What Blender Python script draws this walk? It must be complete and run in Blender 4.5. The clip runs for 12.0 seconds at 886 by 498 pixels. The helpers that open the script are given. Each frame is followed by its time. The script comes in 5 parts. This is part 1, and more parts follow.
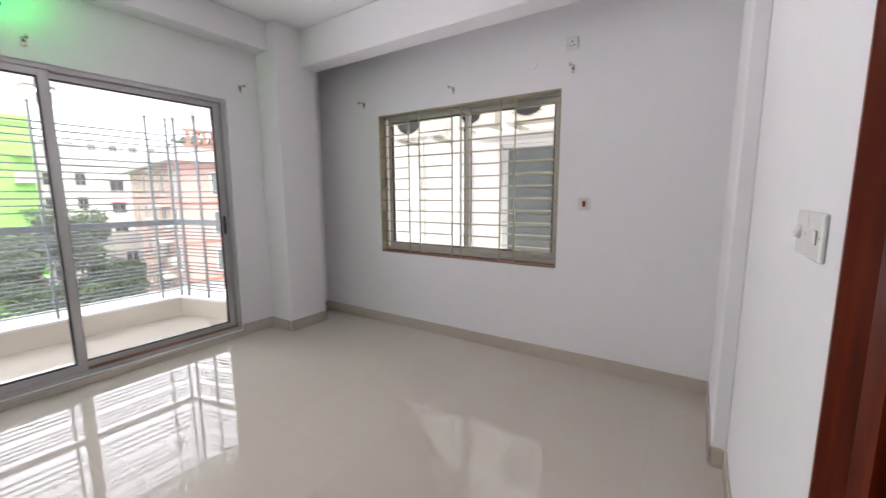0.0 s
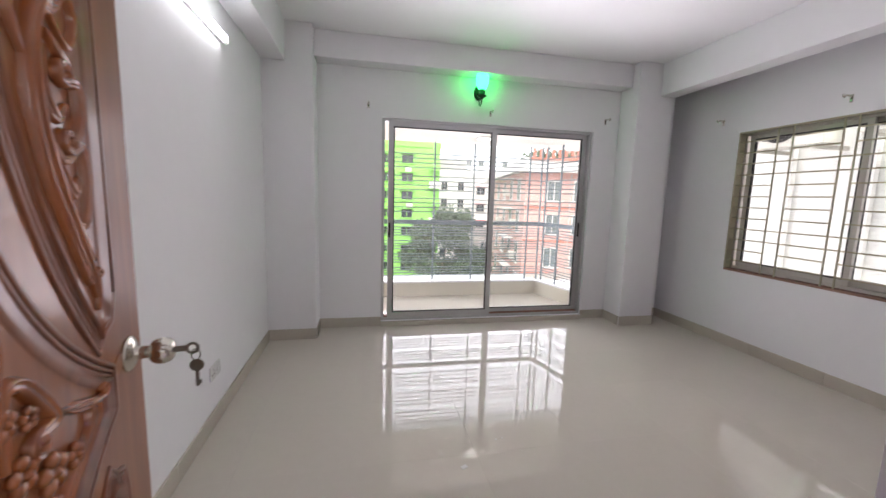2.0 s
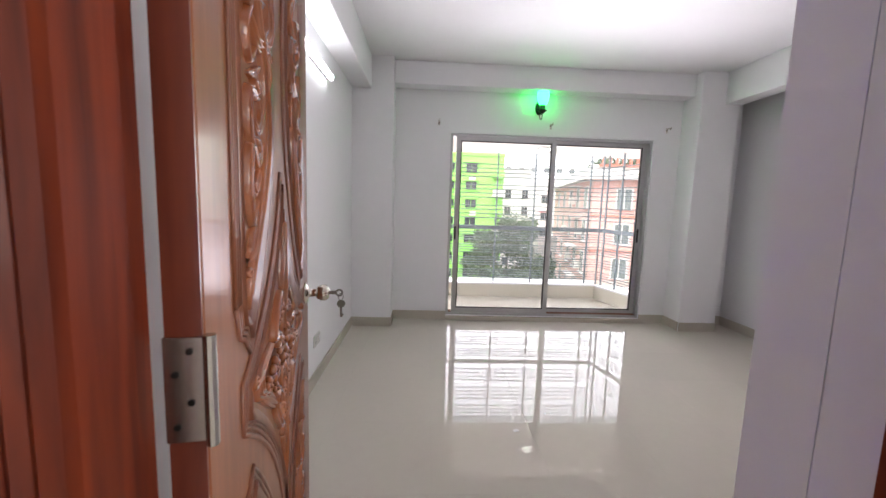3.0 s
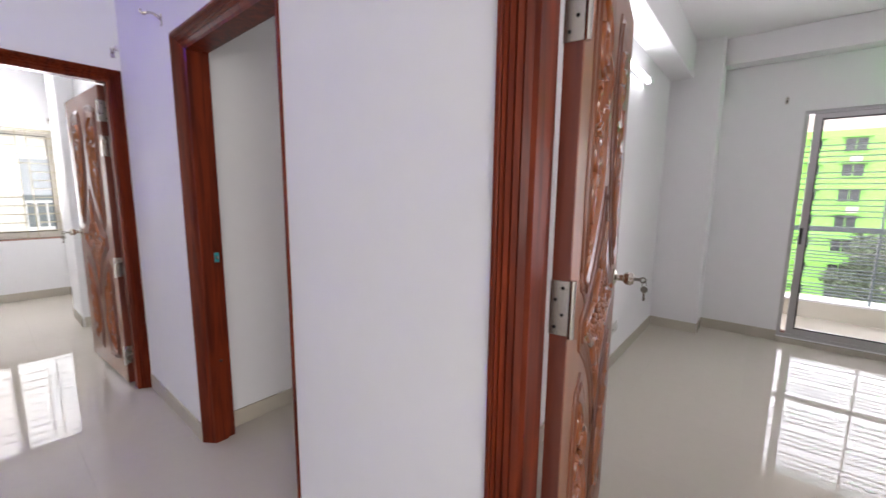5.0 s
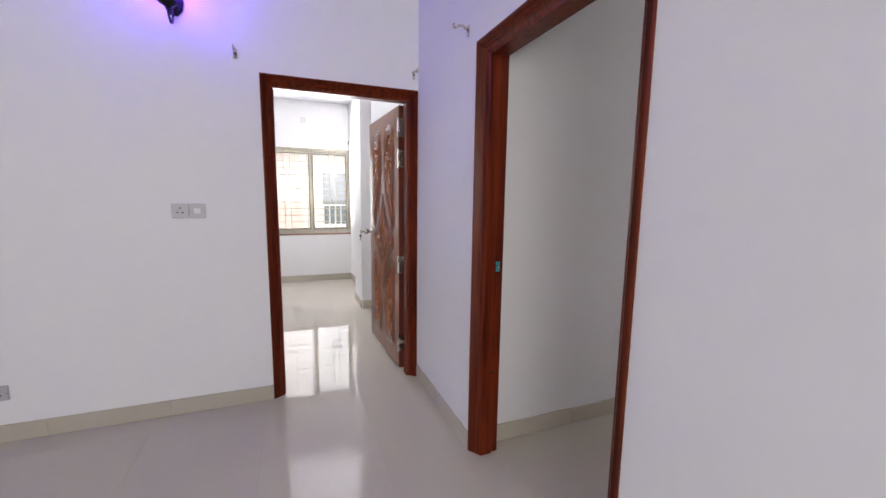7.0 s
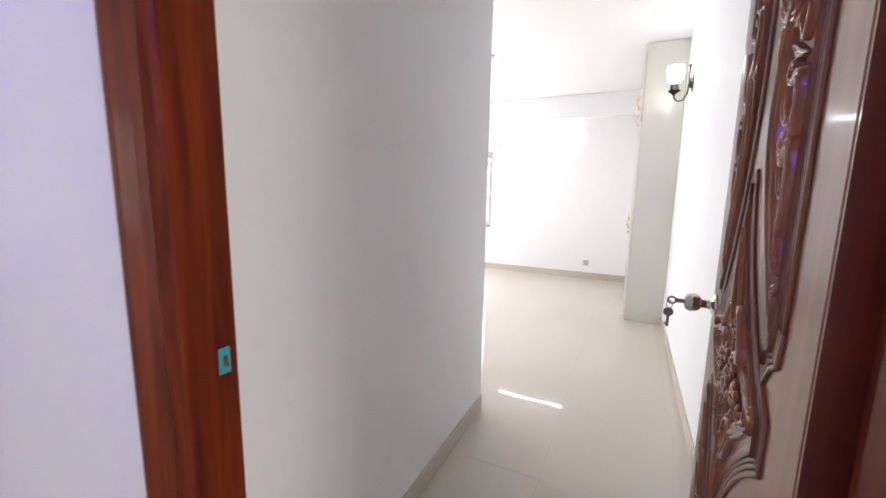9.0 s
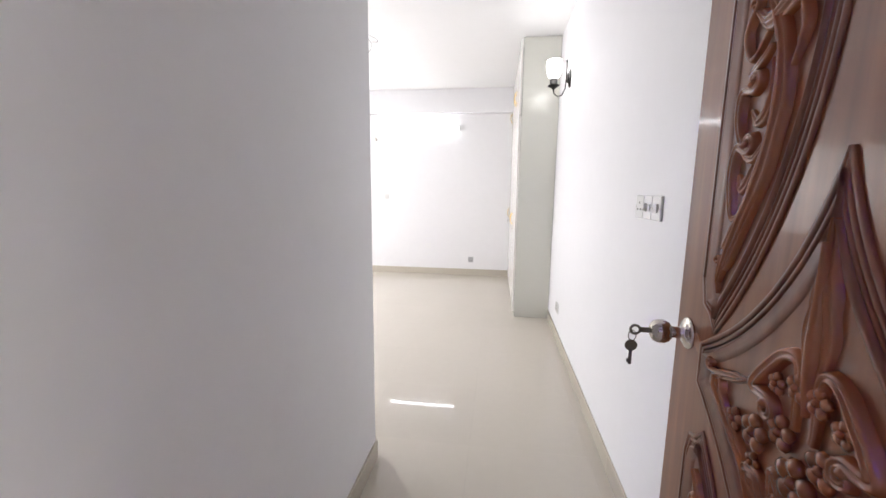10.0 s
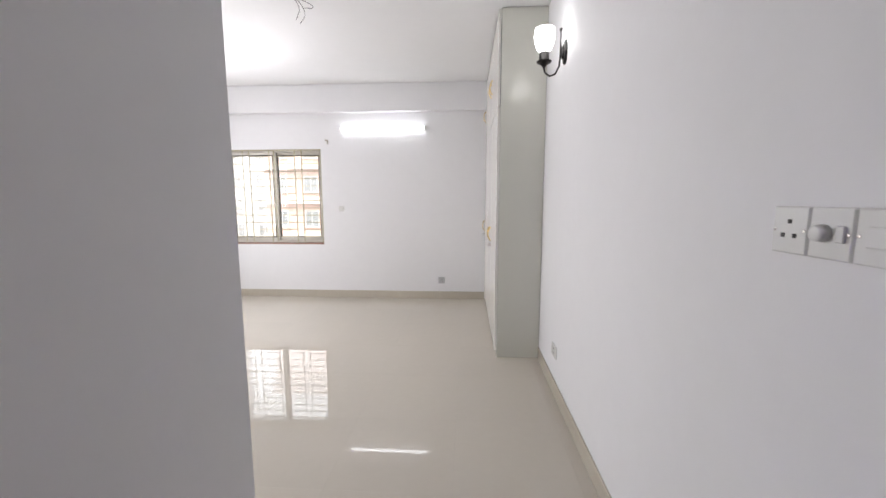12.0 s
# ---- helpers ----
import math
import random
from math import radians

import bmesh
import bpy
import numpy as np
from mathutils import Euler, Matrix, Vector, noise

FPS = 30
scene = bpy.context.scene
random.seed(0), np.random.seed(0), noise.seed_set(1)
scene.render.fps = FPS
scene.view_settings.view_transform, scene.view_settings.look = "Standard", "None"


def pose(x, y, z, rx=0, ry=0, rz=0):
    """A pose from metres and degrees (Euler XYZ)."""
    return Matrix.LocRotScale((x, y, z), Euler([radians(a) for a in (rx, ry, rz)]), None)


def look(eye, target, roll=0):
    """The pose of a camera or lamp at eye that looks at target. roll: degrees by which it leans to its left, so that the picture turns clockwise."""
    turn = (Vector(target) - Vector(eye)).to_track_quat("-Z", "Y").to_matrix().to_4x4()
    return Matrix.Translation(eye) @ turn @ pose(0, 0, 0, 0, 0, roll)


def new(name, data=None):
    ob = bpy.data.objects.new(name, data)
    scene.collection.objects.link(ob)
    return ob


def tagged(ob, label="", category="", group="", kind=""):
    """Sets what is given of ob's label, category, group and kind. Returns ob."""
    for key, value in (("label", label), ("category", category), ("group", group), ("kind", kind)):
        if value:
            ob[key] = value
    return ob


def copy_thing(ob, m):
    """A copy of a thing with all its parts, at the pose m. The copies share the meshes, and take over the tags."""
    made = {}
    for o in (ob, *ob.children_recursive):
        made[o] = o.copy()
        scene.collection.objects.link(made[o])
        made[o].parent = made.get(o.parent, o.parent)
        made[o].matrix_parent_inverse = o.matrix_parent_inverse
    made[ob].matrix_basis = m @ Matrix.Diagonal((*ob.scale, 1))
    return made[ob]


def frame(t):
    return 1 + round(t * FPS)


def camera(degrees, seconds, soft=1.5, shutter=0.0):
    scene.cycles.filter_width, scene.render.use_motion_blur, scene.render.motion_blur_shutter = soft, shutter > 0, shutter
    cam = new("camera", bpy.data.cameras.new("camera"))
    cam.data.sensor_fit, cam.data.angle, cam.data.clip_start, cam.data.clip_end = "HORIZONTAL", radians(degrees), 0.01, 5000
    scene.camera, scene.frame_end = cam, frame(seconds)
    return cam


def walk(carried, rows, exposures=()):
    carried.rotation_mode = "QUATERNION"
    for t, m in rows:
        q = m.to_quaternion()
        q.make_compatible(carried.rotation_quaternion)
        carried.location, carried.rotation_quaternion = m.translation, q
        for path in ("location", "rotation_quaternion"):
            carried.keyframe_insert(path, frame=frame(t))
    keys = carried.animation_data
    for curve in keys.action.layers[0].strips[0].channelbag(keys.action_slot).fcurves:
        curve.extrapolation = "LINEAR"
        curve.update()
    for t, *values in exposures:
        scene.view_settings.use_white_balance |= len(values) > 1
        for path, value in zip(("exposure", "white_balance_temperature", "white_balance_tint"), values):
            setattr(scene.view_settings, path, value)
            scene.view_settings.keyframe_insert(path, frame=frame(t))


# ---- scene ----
cam = camera(97.6, 12.0, 1.5, 0.2)
PATH = [
    (0, (-0.05, -0.245, 1.289), (1.603, 0.847, 1.012), -0.3),
    (0.5, (-0.185, -0.362, 1.327), (1.142, 1.113, 1.078), 0.1),
    (1, (-0.378, -0.45, 1.333), (0.657, 1.243, 1.085), 1.4),
    (1.5, (-0.532, -0.58, 1.335), (0.183, 1.271, 1.084), 1.9),
    (2, (-0.661, -0.735, 1.347), (-0.25, 1.205, 1.086), 1.7),
    (2.5, (-0.71, -0.959, 1.336), (-0.505, 1.012, 1.07), 1.4),
    (2.7, (-0.727, -1.043, 1.326), (-0.553, 0.934, 1.084), 1.6),
    (4.5, (-0.642, -1.474, 1.355), (-1.54, 0.292, 1.078), 0.9),
    (5, (-0.655, -1.541, 1.358), (-1.916, -0.014, 1.075), 0.6),
    (5.5, (-0.68, -1.605, 1.364), (-2.243, -0.387, 1.092), 0.4),
    (6, (-0.75, -1.669, 1.364), (-2.511, -0.759, 1.098), 0.7),
    (6.5, (-0.889, -1.711, 1.359), (-2.739, -1.0, 1.09), 0.8),
    (6.7, (-0.982, -1.73, 1.359), (-2.839, -1.037, 1.095), 0.7),
    (8.3, (-1.874, -1.397, 1.348), (-3.285, -0.008, 1.068), 1.5),
    (8.5, (-1.982, -1.34, 1.338), (-3.233, 0.194, 1.051), 1.6),
    (9, (-2.171, -1.196, 1.336), (-3.026, 0.587, 1.039), 1.0),
    (9.5, (-2.279, -0.966, 1.322), (-2.808, 0.939, 1.025), 0.8),
    (10, (-2.352, -0.777, 1.332), (-2.623, 1.182, 1.029), 0.6),
    (10.5, (-2.444, -0.605, 1.333), (-2.521, 1.373, 1.044), 0.2),
    (11, (-2.51, -0.438, 1.33), (-2.503, 1.543, 1.053), -0.0),
    (11.5, (-2.439, -0.143, 1.327), (-2.475, 1.842, 1.082), -0.2),
    (12, (-2.399, 0.086, 1.331), (-2.523, 2.067, 1.079), -0.1),
]
walk(cam, [(t, look(eye, target, roll)) for t, eye, target, roll in PATH],
     exposures=((0.0, 1.3), (1.0, 0.95), (2.0, 1.15), (2.7, 1.3), (4.5, 1.3), (5.5, 1.4), (6.5, 1.25), (8.5, 1.5), (9.2, 1.85), (9.6, 1.8), (10.0, 1.65), (11.0, 1.45), (11.5, 1.25), (12.0, 0.95)))

SKY = 0.24
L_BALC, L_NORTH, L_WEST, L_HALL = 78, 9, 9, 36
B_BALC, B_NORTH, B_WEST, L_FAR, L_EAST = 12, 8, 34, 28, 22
SUN = 0.9
P_TUBE, P_TUBE_C, P_GREEN, P_WHITE, P_VIOLET = 6, 4.5, 6, 5, 20
LEAF_A, LEAF_C, LEAF_B = 99.0, 94.2, 87
# ---- light ----
scene.view_settings.exposure = 0.0
world = bpy.data.worlds.new("sky")
world.use_nodes = True
scene.world = world
sky = world.node_tree.nodes.new("ShaderNodeTexSky")
sky.sky_type = 'NISHITA'
sky.sun_disc = False
sky.sun_elevation, sky.sun_rotation = radians(52), radians(200)
sky.air_density, sky.dust_density, sky.ozone_density = 1.0, 7.0, 1.0
veil = world.node_tree.nodes.new("ShaderNodeMixRGB")
veil.inputs[0].default_value, veil.inputs[2].default_value = 0.7, (7.0, 7.0, 7.1, 1)
world.node_tree.links.new(sky.outputs[0], veil.inputs[1])
world.node_tree.links.new(veil.outputs[0], world.node_tree.nodes["Background"].inputs[0])
world.node_tree.nodes["Background"].inputs[1].default_value = SKY

sun = new("sun", bpy.data.lights.new("sun", 'SUN'))
sun.data.energy, sun.data.angle, sun.data.color = SUN, radians(14), (1, 0.96, 0.9)
sun.rotation_euler = Euler((radians(38), 0, radians(-20)))


DAY = (0.985, 0.96, 1.015)
GLARE = (1.0, 0.905, 1.02)


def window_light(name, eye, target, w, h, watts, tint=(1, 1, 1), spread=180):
    """An area lamp in place of the light of the sky and of the bright ground outside that comes in through one opening.
    """
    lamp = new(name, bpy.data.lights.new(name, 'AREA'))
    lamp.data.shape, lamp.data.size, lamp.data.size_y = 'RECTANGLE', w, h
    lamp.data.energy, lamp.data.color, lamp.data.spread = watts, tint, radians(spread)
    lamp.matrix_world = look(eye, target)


window_light("skylight_balcony", (0.55, 5.3, 1.12), (0.55, 3, 1.10), 5.2, 2.5, L_BALC, GLARE)
window_light("skylight_east", (4.55, 1.9, 1.6), (2.8, 1.9, 1.4), 6.4, 2.8, L_EAST, GLARE)
# Lamps added in the openings, tilted up to brighten the ceilings.
window_light("upfill_balcony", (0.685, 3.44, 1.0), (0.685, 2.44, 2.0), 2.2, 1.6, B_BALC, GLARE, 88)
window_light("upfill_north", (-5.02, 5.42, 1.3), (-5.02, 4.42, 2.3), 1.25, 1.0, B_NORTH, DAY, 88)
window_light("upfill_west", (-7.79, -1.42, 1.35), (-6.79, -1.42, 2.35), 1.2, 1.0, B_WEST, DAY, 88)
window_light("skylight_north", (-5.02, 5.56, 1.37), (-5.02, 4, 1.3), 1.3, 1.2, L_NORTH, DAY)
window_light("skylight_west", (-7.95, -1.42, 1.42), (-7, -1.42, 1.35), 1.25, 1.3, L_WEST, DAY)
# Lamp outside an unseen east opening, both added to light the hall.
window_light("unseen_hall_light", (3.2, -2.75, 1.5), (2, -2.5, 1.45), 2.4, 1.6, L_HALL, (1.0, 0.975, 0.965))
# Lamp behind an unseen west opening, added to brighten the far bedroom.
window_light("unseen_far_light", (-6.4, 3.2, 1.45), (-5, 3.2, 1.42), 2.2, 1.4, L_FAR, DAY)


# ---- materials ----
def material(name, colour, rough=0.5, metal=0.0, grain=0.0, scale=8.0, bump=0.0, bump_scale=60.0, coat=0.0, vary=0.0, emit=None, power=0.0, spec=0.5):
    """A principled material with two scales of variation in colour, relief and gloss."""
    mat = bpy.data.materials.new(name)
    mat.use_nodes = True
    tree = mat.node_tree
    b = tree.nodes["Principled BSDF"]
    b.inputs["Base Color"].default_value = (*colour, 1)
    b.inputs["Roughness"].default_value, b.inputs["Metallic"].default_value = rough, metal
    b.inputs["Coat Weight"].default_value, b.inputs["Coat Roughness"].default_value = coat, 0.06
    b.inputs["Specular IOR Level"].default_value = spec
    if emit:
        b.inputs["Emission Color"].default_value, b.inputs["Emission Strength"].default_value = (*emit, 1), power
    geo = tree.nodes.new("ShaderNodeNewGeometry")
    if grain or vary:
        coarse, fine = tree.nodes.new("ShaderNodeTexNoise"), tree.nodes.new("ShaderNodeTexNoise")
        coarse.inputs["Scale"].default_value, fine.inputs["Scale"].default_value = scale * 0.18, scale * 4
        coarse.inputs["Detail"].default_value = 4
        add = tree.nodes.new("ShaderNodeMath")
        add.operation = 'MULTIPLY_ADD'
        add.inputs[1].default_value = 0.35
        hsv = tree.nodes.new("ShaderNodeHueSaturation")
        hsv.inputs["Color"].default_value = (*colour, 1)
        ramp = tree.nodes.new("ShaderNodeMapRange")
        ramp.inputs["From Min"].default_value, ramp.inputs["From Max"].default_value = 0.4, 0.95
        ramp.inputs["To Min"].default_value, ramp.inputs["To Max"].default_value = 1 - grain, 1 + grain
        for n in (coarse, fine):
            tree.links.new(geo.outputs["Position"], n.inputs["Vector"])
        tree.links.new(fine.outputs["Fac"], add.inputs[0])
        tree.links.new(coarse.outputs["Fac"], add.inputs[2])
        tree.links.new(add.outputs[0], ramp.inputs["Value"])
        value = ramp.outputs[0]
        if vary:
            info, spread, times = tree.nodes.new("ShaderNodeObjectInfo"), tree.nodes.new("ShaderNodeMapRange"), tree.nodes.new("ShaderNodeMath")
            spread.inputs["To Min"].default_value, spread.inputs["To Max"].default_value = 1 - vary, 1 + vary
            times.operation = 'MULTIPLY'
            tree.links.new(info.outputs["Random"], spread.inputs["Value"])
            tree.links.new(spread.outputs[0], times.inputs[0])
            tree.links.new(value, times.inputs[1])
            value = times.outputs[0]
        tree.links.new(value, hsv.inputs["Value"])
        tree.links.new(hsv.outputs[0], b.inputs["Base Color"])
        gloss = tree.nodes.new("ShaderNodeMapRange")
        gloss.inputs["To Min"].default_value, gloss.inputs["To Max"].default_value = rough * 0.85, min(1, rough * 1.2)
        tree.links.new(coarse.outputs["Fac"], gloss.inputs["Value"])
        tree.links.new(gloss.outputs[0], b.inputs["Roughness"])
    if bump:
        relief, node = tree.nodes.new("ShaderNodeTexNoise"), tree.nodes.new("ShaderNodeBump")
        relief.inputs["Scale"].default_value, relief.inputs["Detail"].default_value = bump_scale, 3
        node.inputs["Strength"].default_value, node.inputs["Distance"].default_value = bump, 0.004
        tree.links.new(geo.outputs["Position"], relief.inputs["Vector"])
        tree.links.new(relief.outputs["Fac"], node.inputs["Height"])
        tree.links.new(node.outputs[0], b.inputs["Normal"])
    return mat


def wood(name, dark, light, rough, coat, stretch=(14, 14, 1.1), spec=0.5):
    """Varnished timber with its grain along z."""
    mat = bpy.data.materials.new(name)
    mat.use_nodes = True
    tree = mat.node_tree
    b = tree.nodes["Principled BSDF"]
    b.inputs["Roughness"].default_value, b.inputs["Coat Weight"].default_value, b.inputs["Coat Roughness"].default_value = rough, coat, 0.09
    b.inputs["Specular IOR Level"].default_value = spec
    pos, size = tree.nodes.new("ShaderNodeTexCoord"), tree.nodes.new("ShaderNodeMapping")
    size.inputs["Scale"].default_value = stretch
    grain, ramp = tree.nodes.new("ShaderNodeTexNoise"), tree.nodes.new("ShaderNodeValToRGB")
    grain.inputs["Scale"].default_value, grain.inputs["Detail"].default_value, grain.inputs["Distortion"].default_value = 2.2, 7, 0.6
    ramp.color_ramp.elements[0].position, ramp.color_ramp.elements[0].color = 0.3, (*dark, 1)
    ramp.color_ramp.elements[1].position, ramp.color_ramp.elements[1].color = 0.72, (*light, 1)
    node = tree.nodes.new("ShaderNodeBump")
    node.inputs["Strength"].default_value, node.inputs["Distance"].default_value = 0.06, 0.002
    tree.links.new(pos.outputs["Object"], size.inputs["Vector"])
    tree.links.new(size.outputs[0], grain.inputs["Vector"])
    tree.links.new(grain.outputs["Fac"], ramp.inputs["Fac"])
    tree.links.new(ramp.outputs[0], b.inputs["Base Color"])
    tree.links.new(grain.outputs["Fac"], node.inputs["Height"])
    tree.links.new(node.outputs[0], b.inputs["Normal"])
    return mat


def pane_glass(name, tint, dust_haze=0.0):
    """Clear glazing with a thin translucent film: dusty smears, and the haze outside put into the pane."""
    mat = bpy.data.materials.new(name)
    mat.use_nodes = True
    tree = mat.node_tree
    tree.nodes.remove(tree.nodes["Principled BSDF"])
    clear, shine, mix, fres = (tree.nodes.new(n) for n in ("ShaderNodeBsdfTransparent", "ShaderNodeBsdfGlossy", "ShaderNodeMixShader", "ShaderNodeFresnel"))
    clear.inputs[0].default_value = (*tint, 1)
    shine.inputs["Roughness"].default_value = 0.02
    fres.inputs["IOR"].default_value = 1.35
    tree.links.new(fres.outputs[0], mix.inputs[0])
    film, veil = tree.nodes.new("ShaderNodeBsdfTranslucent"), tree.nodes.new("ShaderNodeMixShader")
    film.inputs[0].default_value, veil.inputs[0].default_value = (0.9, 0.9, 0.92, 1), dust_haze
    tree.links.new(clear.outputs[0], veil.inputs[1])
    tree.links.new(film.outputs[0], veil.inputs[2])
    tree.links.new(veil.outputs[0], mix.inputs[1])
    tree.links.new(shine.outputs[0], mix.inputs[2])
    tree.links.new(mix.outputs[0], tree.nodes["Material Output"].inputs[0])
    return mat


def brickwork(name, colour, mortar, scale):
    mat = material(name, colour, 0.9)
    tree = mat.node_tree
    pos, turn, bricks = tree.nodes.new("ShaderNodeTexCoord"), tree.nodes.new("ShaderNodeMapping"), tree.nodes.new("ShaderNodeTexBrick")
    turn.inputs["Rotation"].default_value = (radians(90), 0, 0)
    bricks.inputs["Color1"].default_value, bricks.inputs["Color2"].default_value = (*colour, 1), (*[c * 0.8 for c in colour], 1)
    bricks.inputs["Mortar"].default_value, bricks.inputs["Scale"].default_value = (*mortar, 1), scale
    tree.links.new(pos.outputs["Object"], turn.inputs["Vector"])
    tree.links.new(turn.outputs[0], bricks.inputs["Vector"])
    tree.links.new(bricks.outputs["Color"], tree.nodes["Principled BSDF"].inputs["Base Color"])
    return mat


PAINT = material("white_wall_paint", (0.80, 0.80, 0.81), 0.62, grain=0.025, scale=3, bump=0.10, bump_scale=38, spec=0.35)
CEIL = material("white_ceiling_paint", (0.82, 0.82, 0.82), 0.7, grain=0.02, scale=3, bump=0.06, bump_scale=45)
TILE = material("polished_cream_tile", (0.57, 0.53, 0.46), 0.022, grain=0.035, scale=5, vary=0.012, spec=0.36, bump=0.005, bump_scale=2.6)
GROUT = material("grout", (0.52, 0.49, 0.43), 0.9, grain=0.1)
SKIRT = material("beige_skirting_tile", (0.50, 0.46, 0.385), 0.18, grain=0.05, scale=7, vary=0.03)
FRAMEWOOD = wood("dark_red_varnished_timber", (0.062, 0.007, 0.002), (0.19, 0.028, 0.0065), 0.42, 0.06, spec=0.2)
LEAFWOOD = wood("red_brown_varnished_timber", (0.175, 0.054, 0.019), (0.29, 0.100, 0.039), 0.33, 0.34, spec=0.3)
CARVEWOOD = wood("carved_red_brown_timber", (0.21, 0.058, 0.018), (0.37, 0.112, 0.036), 0.26, 0.45, (5, 5, 3))
MOULDWOOD = wood("dark_moulded_timber", (0.13, 0.038, 0.017), (0.25, 0.083, 0.038), 0.30, 0.3)
EDGEWOOD = wood("dark_leaf_edge", (0.09, 0.016, 0.008), (0.17, 0.035, 0.016), 0.35, 0.5)
STEEL = material("brushed_steel", (0.55, 0.52, 0.48), 0.26, 1.0, grain=0.08, scale=30)
KEYSTEEL = material("worn_key_steel", (0.20, 0.185, 0.165), 0.35, 1.0, grain=0.1, scale=40)
CHROME = material("polished_nickel", (0.62, 0.58, 0.52), 0.14, 1.0, grain=0.05, scale=40)
ALU = material("mill_aluminium", (0.50, 0.50, 0.50), 0.38, 0.75, grain=0.1, scale=12)
SEAL = material("black_rubber_seal", (0.025, 0.022, 0.02), 0.6, grain=0.2)
BRONZE = material("bronze_aluminium", (0.47, 0.445, 0.40), 0.42, 0.4, grain=0.12, scale=14)
RAILPAINT = material("grey_blue_rail_paint", (0.15, 0.19, 0.205), 0.45, 0.2, grain=0.12, scale=10)
GRILLE = material("cream_grille_paint", (0.37, 0.34, 0.23), 0.42, grain=0.1, scale=16, bump=0.1)
SILL = material("red_brown_marble_sill", (0.30, 0.17, 0.13), 0.25, grain=0.2, scale=18)
PLASTIC = material("white_switch_plastic", (0.72, 0.72, 0.70), 0.25, grain=0.02)
GREYPL = material("grey_switch_plastic", (0.45, 0.45, 0.46), 0.35, grain=0.03)
REDPL = material("red_switch", (0.25, 0.01, 0.015), 0.3, grain=0.05)
BLACKMETAL = material("black_iron", (0.015, 0.013, 0.012), 0.35, 0.6, grain=0.2, scale=30)
GLASS = pane_glass("clear_glass", (0.95, 0.97, 0.97), 0.004)
# On these two the film also puts the outdoor haze into the glass.
DUSTYHAZE = pane_glass("dusty_hazed_glass", (0.95, 0.97, 0.97), 0.016)
HAZEGLASS = pane_glass("haze_veiled_dusty_pane", (0.95, 0.97, 0.97), 0.016)
WARDROBE = material("pale_cream_laminate", (0.66, 0.66, 0.60), 0.22, grain=0.015, scale=4)
WARDFRONT = material("white_laminate", (0.78, 0.77, 0.73), 0.18, grain=0.015, scale=4)
BRASS = material("polished_brass", (0.72, 0.52, 0.20), 0.22, 1.0, grain=0.06, scale=40)
CREAMWALL = material("cream_balcony_paint", (0.62, 0.575, 0.47), 0.6, grain=0.04, scale=4, bump=0.1, bump_scale=40)
BALCTILE = material("pale_balcony_tile", (0.54, 0.505, 0.44), 0.3, grain=0.05, scale=6, vary=0.02)
BLUETAPE = material("teal_tape", (0.03, 0.30, 0.34), 0.4, grain=0.1)
TUBE = material("lit_tube", (1, 1, 1), 0.4, emit=(0.95, 0.96, 1.0), power=P_TUBE)
TUBE_C = material("lit_bright_tube", (1, 1, 1), 0.4, emit=(0.95, 0.96, 1.0), power=P_TUBE_C)
TUBECAP = material("white_batten", (0.8, 0.8, 0.8), 0.4, grain=0.02)
GREENGLASS = material("lit_green_shade", (0.1, 0.8, 0.25), 0.3, emit=(0.02, 1.0, 0.13), power=P_GREEN)
WHITEGLASS = material("lit_white_shade", (0.95, 0.95, 0.95), 0.3, emit=(1.0, 0.98, 0.97), power=P_WHITE)
VIOLETGLASS = material("lit_violet_shade", (0.3, 0.1, 0.9), 0.3, emit=(0.13, 0.03, 1.0), power=P_VIOLET)
PANEL = material("lit_balcony_panel", (0.9, 0.9, 0.85), 0.4, emit=(1, 0.95, 0.85), power=3.0)
LIME = material("lime_green_render", (0.27, 0.62, 0.13), 0.9, grain=0.08, scale=0.6)
WHITEREND = material("white_render", (0.66, 0.64, 0.62), 0.9, grain=0.10, scale=0.7)
GREYREND = material("stained_grey_render", (0.42, 0.40, 0.38), 0.9, grain=0.22, scale=0.8)
CREAMREND = material("cream_render", (0.76, 0.69, 0.60), 0.9, grain=0.08, scale=0.8)
PEACHREND = material("peach_render", (0.74, 0.53, 0.44), 0.9, grain=0.08, scale=0.8)
NEIGHB = material("off_white_neighbour_wall", (0.85, 0.84, 0.82), 0.85, grain=0.06, scale=2, bump=0.15, bump_scale=30)
BRICK = brickwork("pink_red_brick", (0.64, 0.335, 0.285), (0.64, 0.50, 0.46), 4.2)
BRICKTRIM = material("brick_red_band", (0.45, 0.17, 0.12), 0.9, grain=0.1, scale=1)
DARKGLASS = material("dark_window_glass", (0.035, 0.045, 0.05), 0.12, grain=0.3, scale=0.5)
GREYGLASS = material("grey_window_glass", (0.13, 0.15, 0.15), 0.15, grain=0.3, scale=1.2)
# Grey window glass made paler: distant haze put into its colour.
HAZEPALEGLASS = material("haze_paled_window_glass", (0.33, 0.34, 0.34), 0.2, grain=0.15, scale=1.2)
REDCANOPY = material("red_canopy", (0.5, 0.07, 0.08), 0.7, grain=0.1, scale=2)
ACWHITE = material("aged_white_metal", (0.62, 0.60, 0.55), 0.5, grain=0.1, scale=5)
LEAFGREEN = material("foliage", (0.07, 0.105, 0.055), 0.7, grain=0.45, scale=1.2)
BARK = material("bark", (0.10, 0.075, 0.05), 0.9, grain=0.3, scale=4)
ASPHALT = material("dusty_ground", (0.16, 0.15, 0.135), 0.95, grain=0.25, scale=0.3)
CABLE = material("grey_cable", (0.12, 0.12, 0.13), 0.5, grain=0.1)
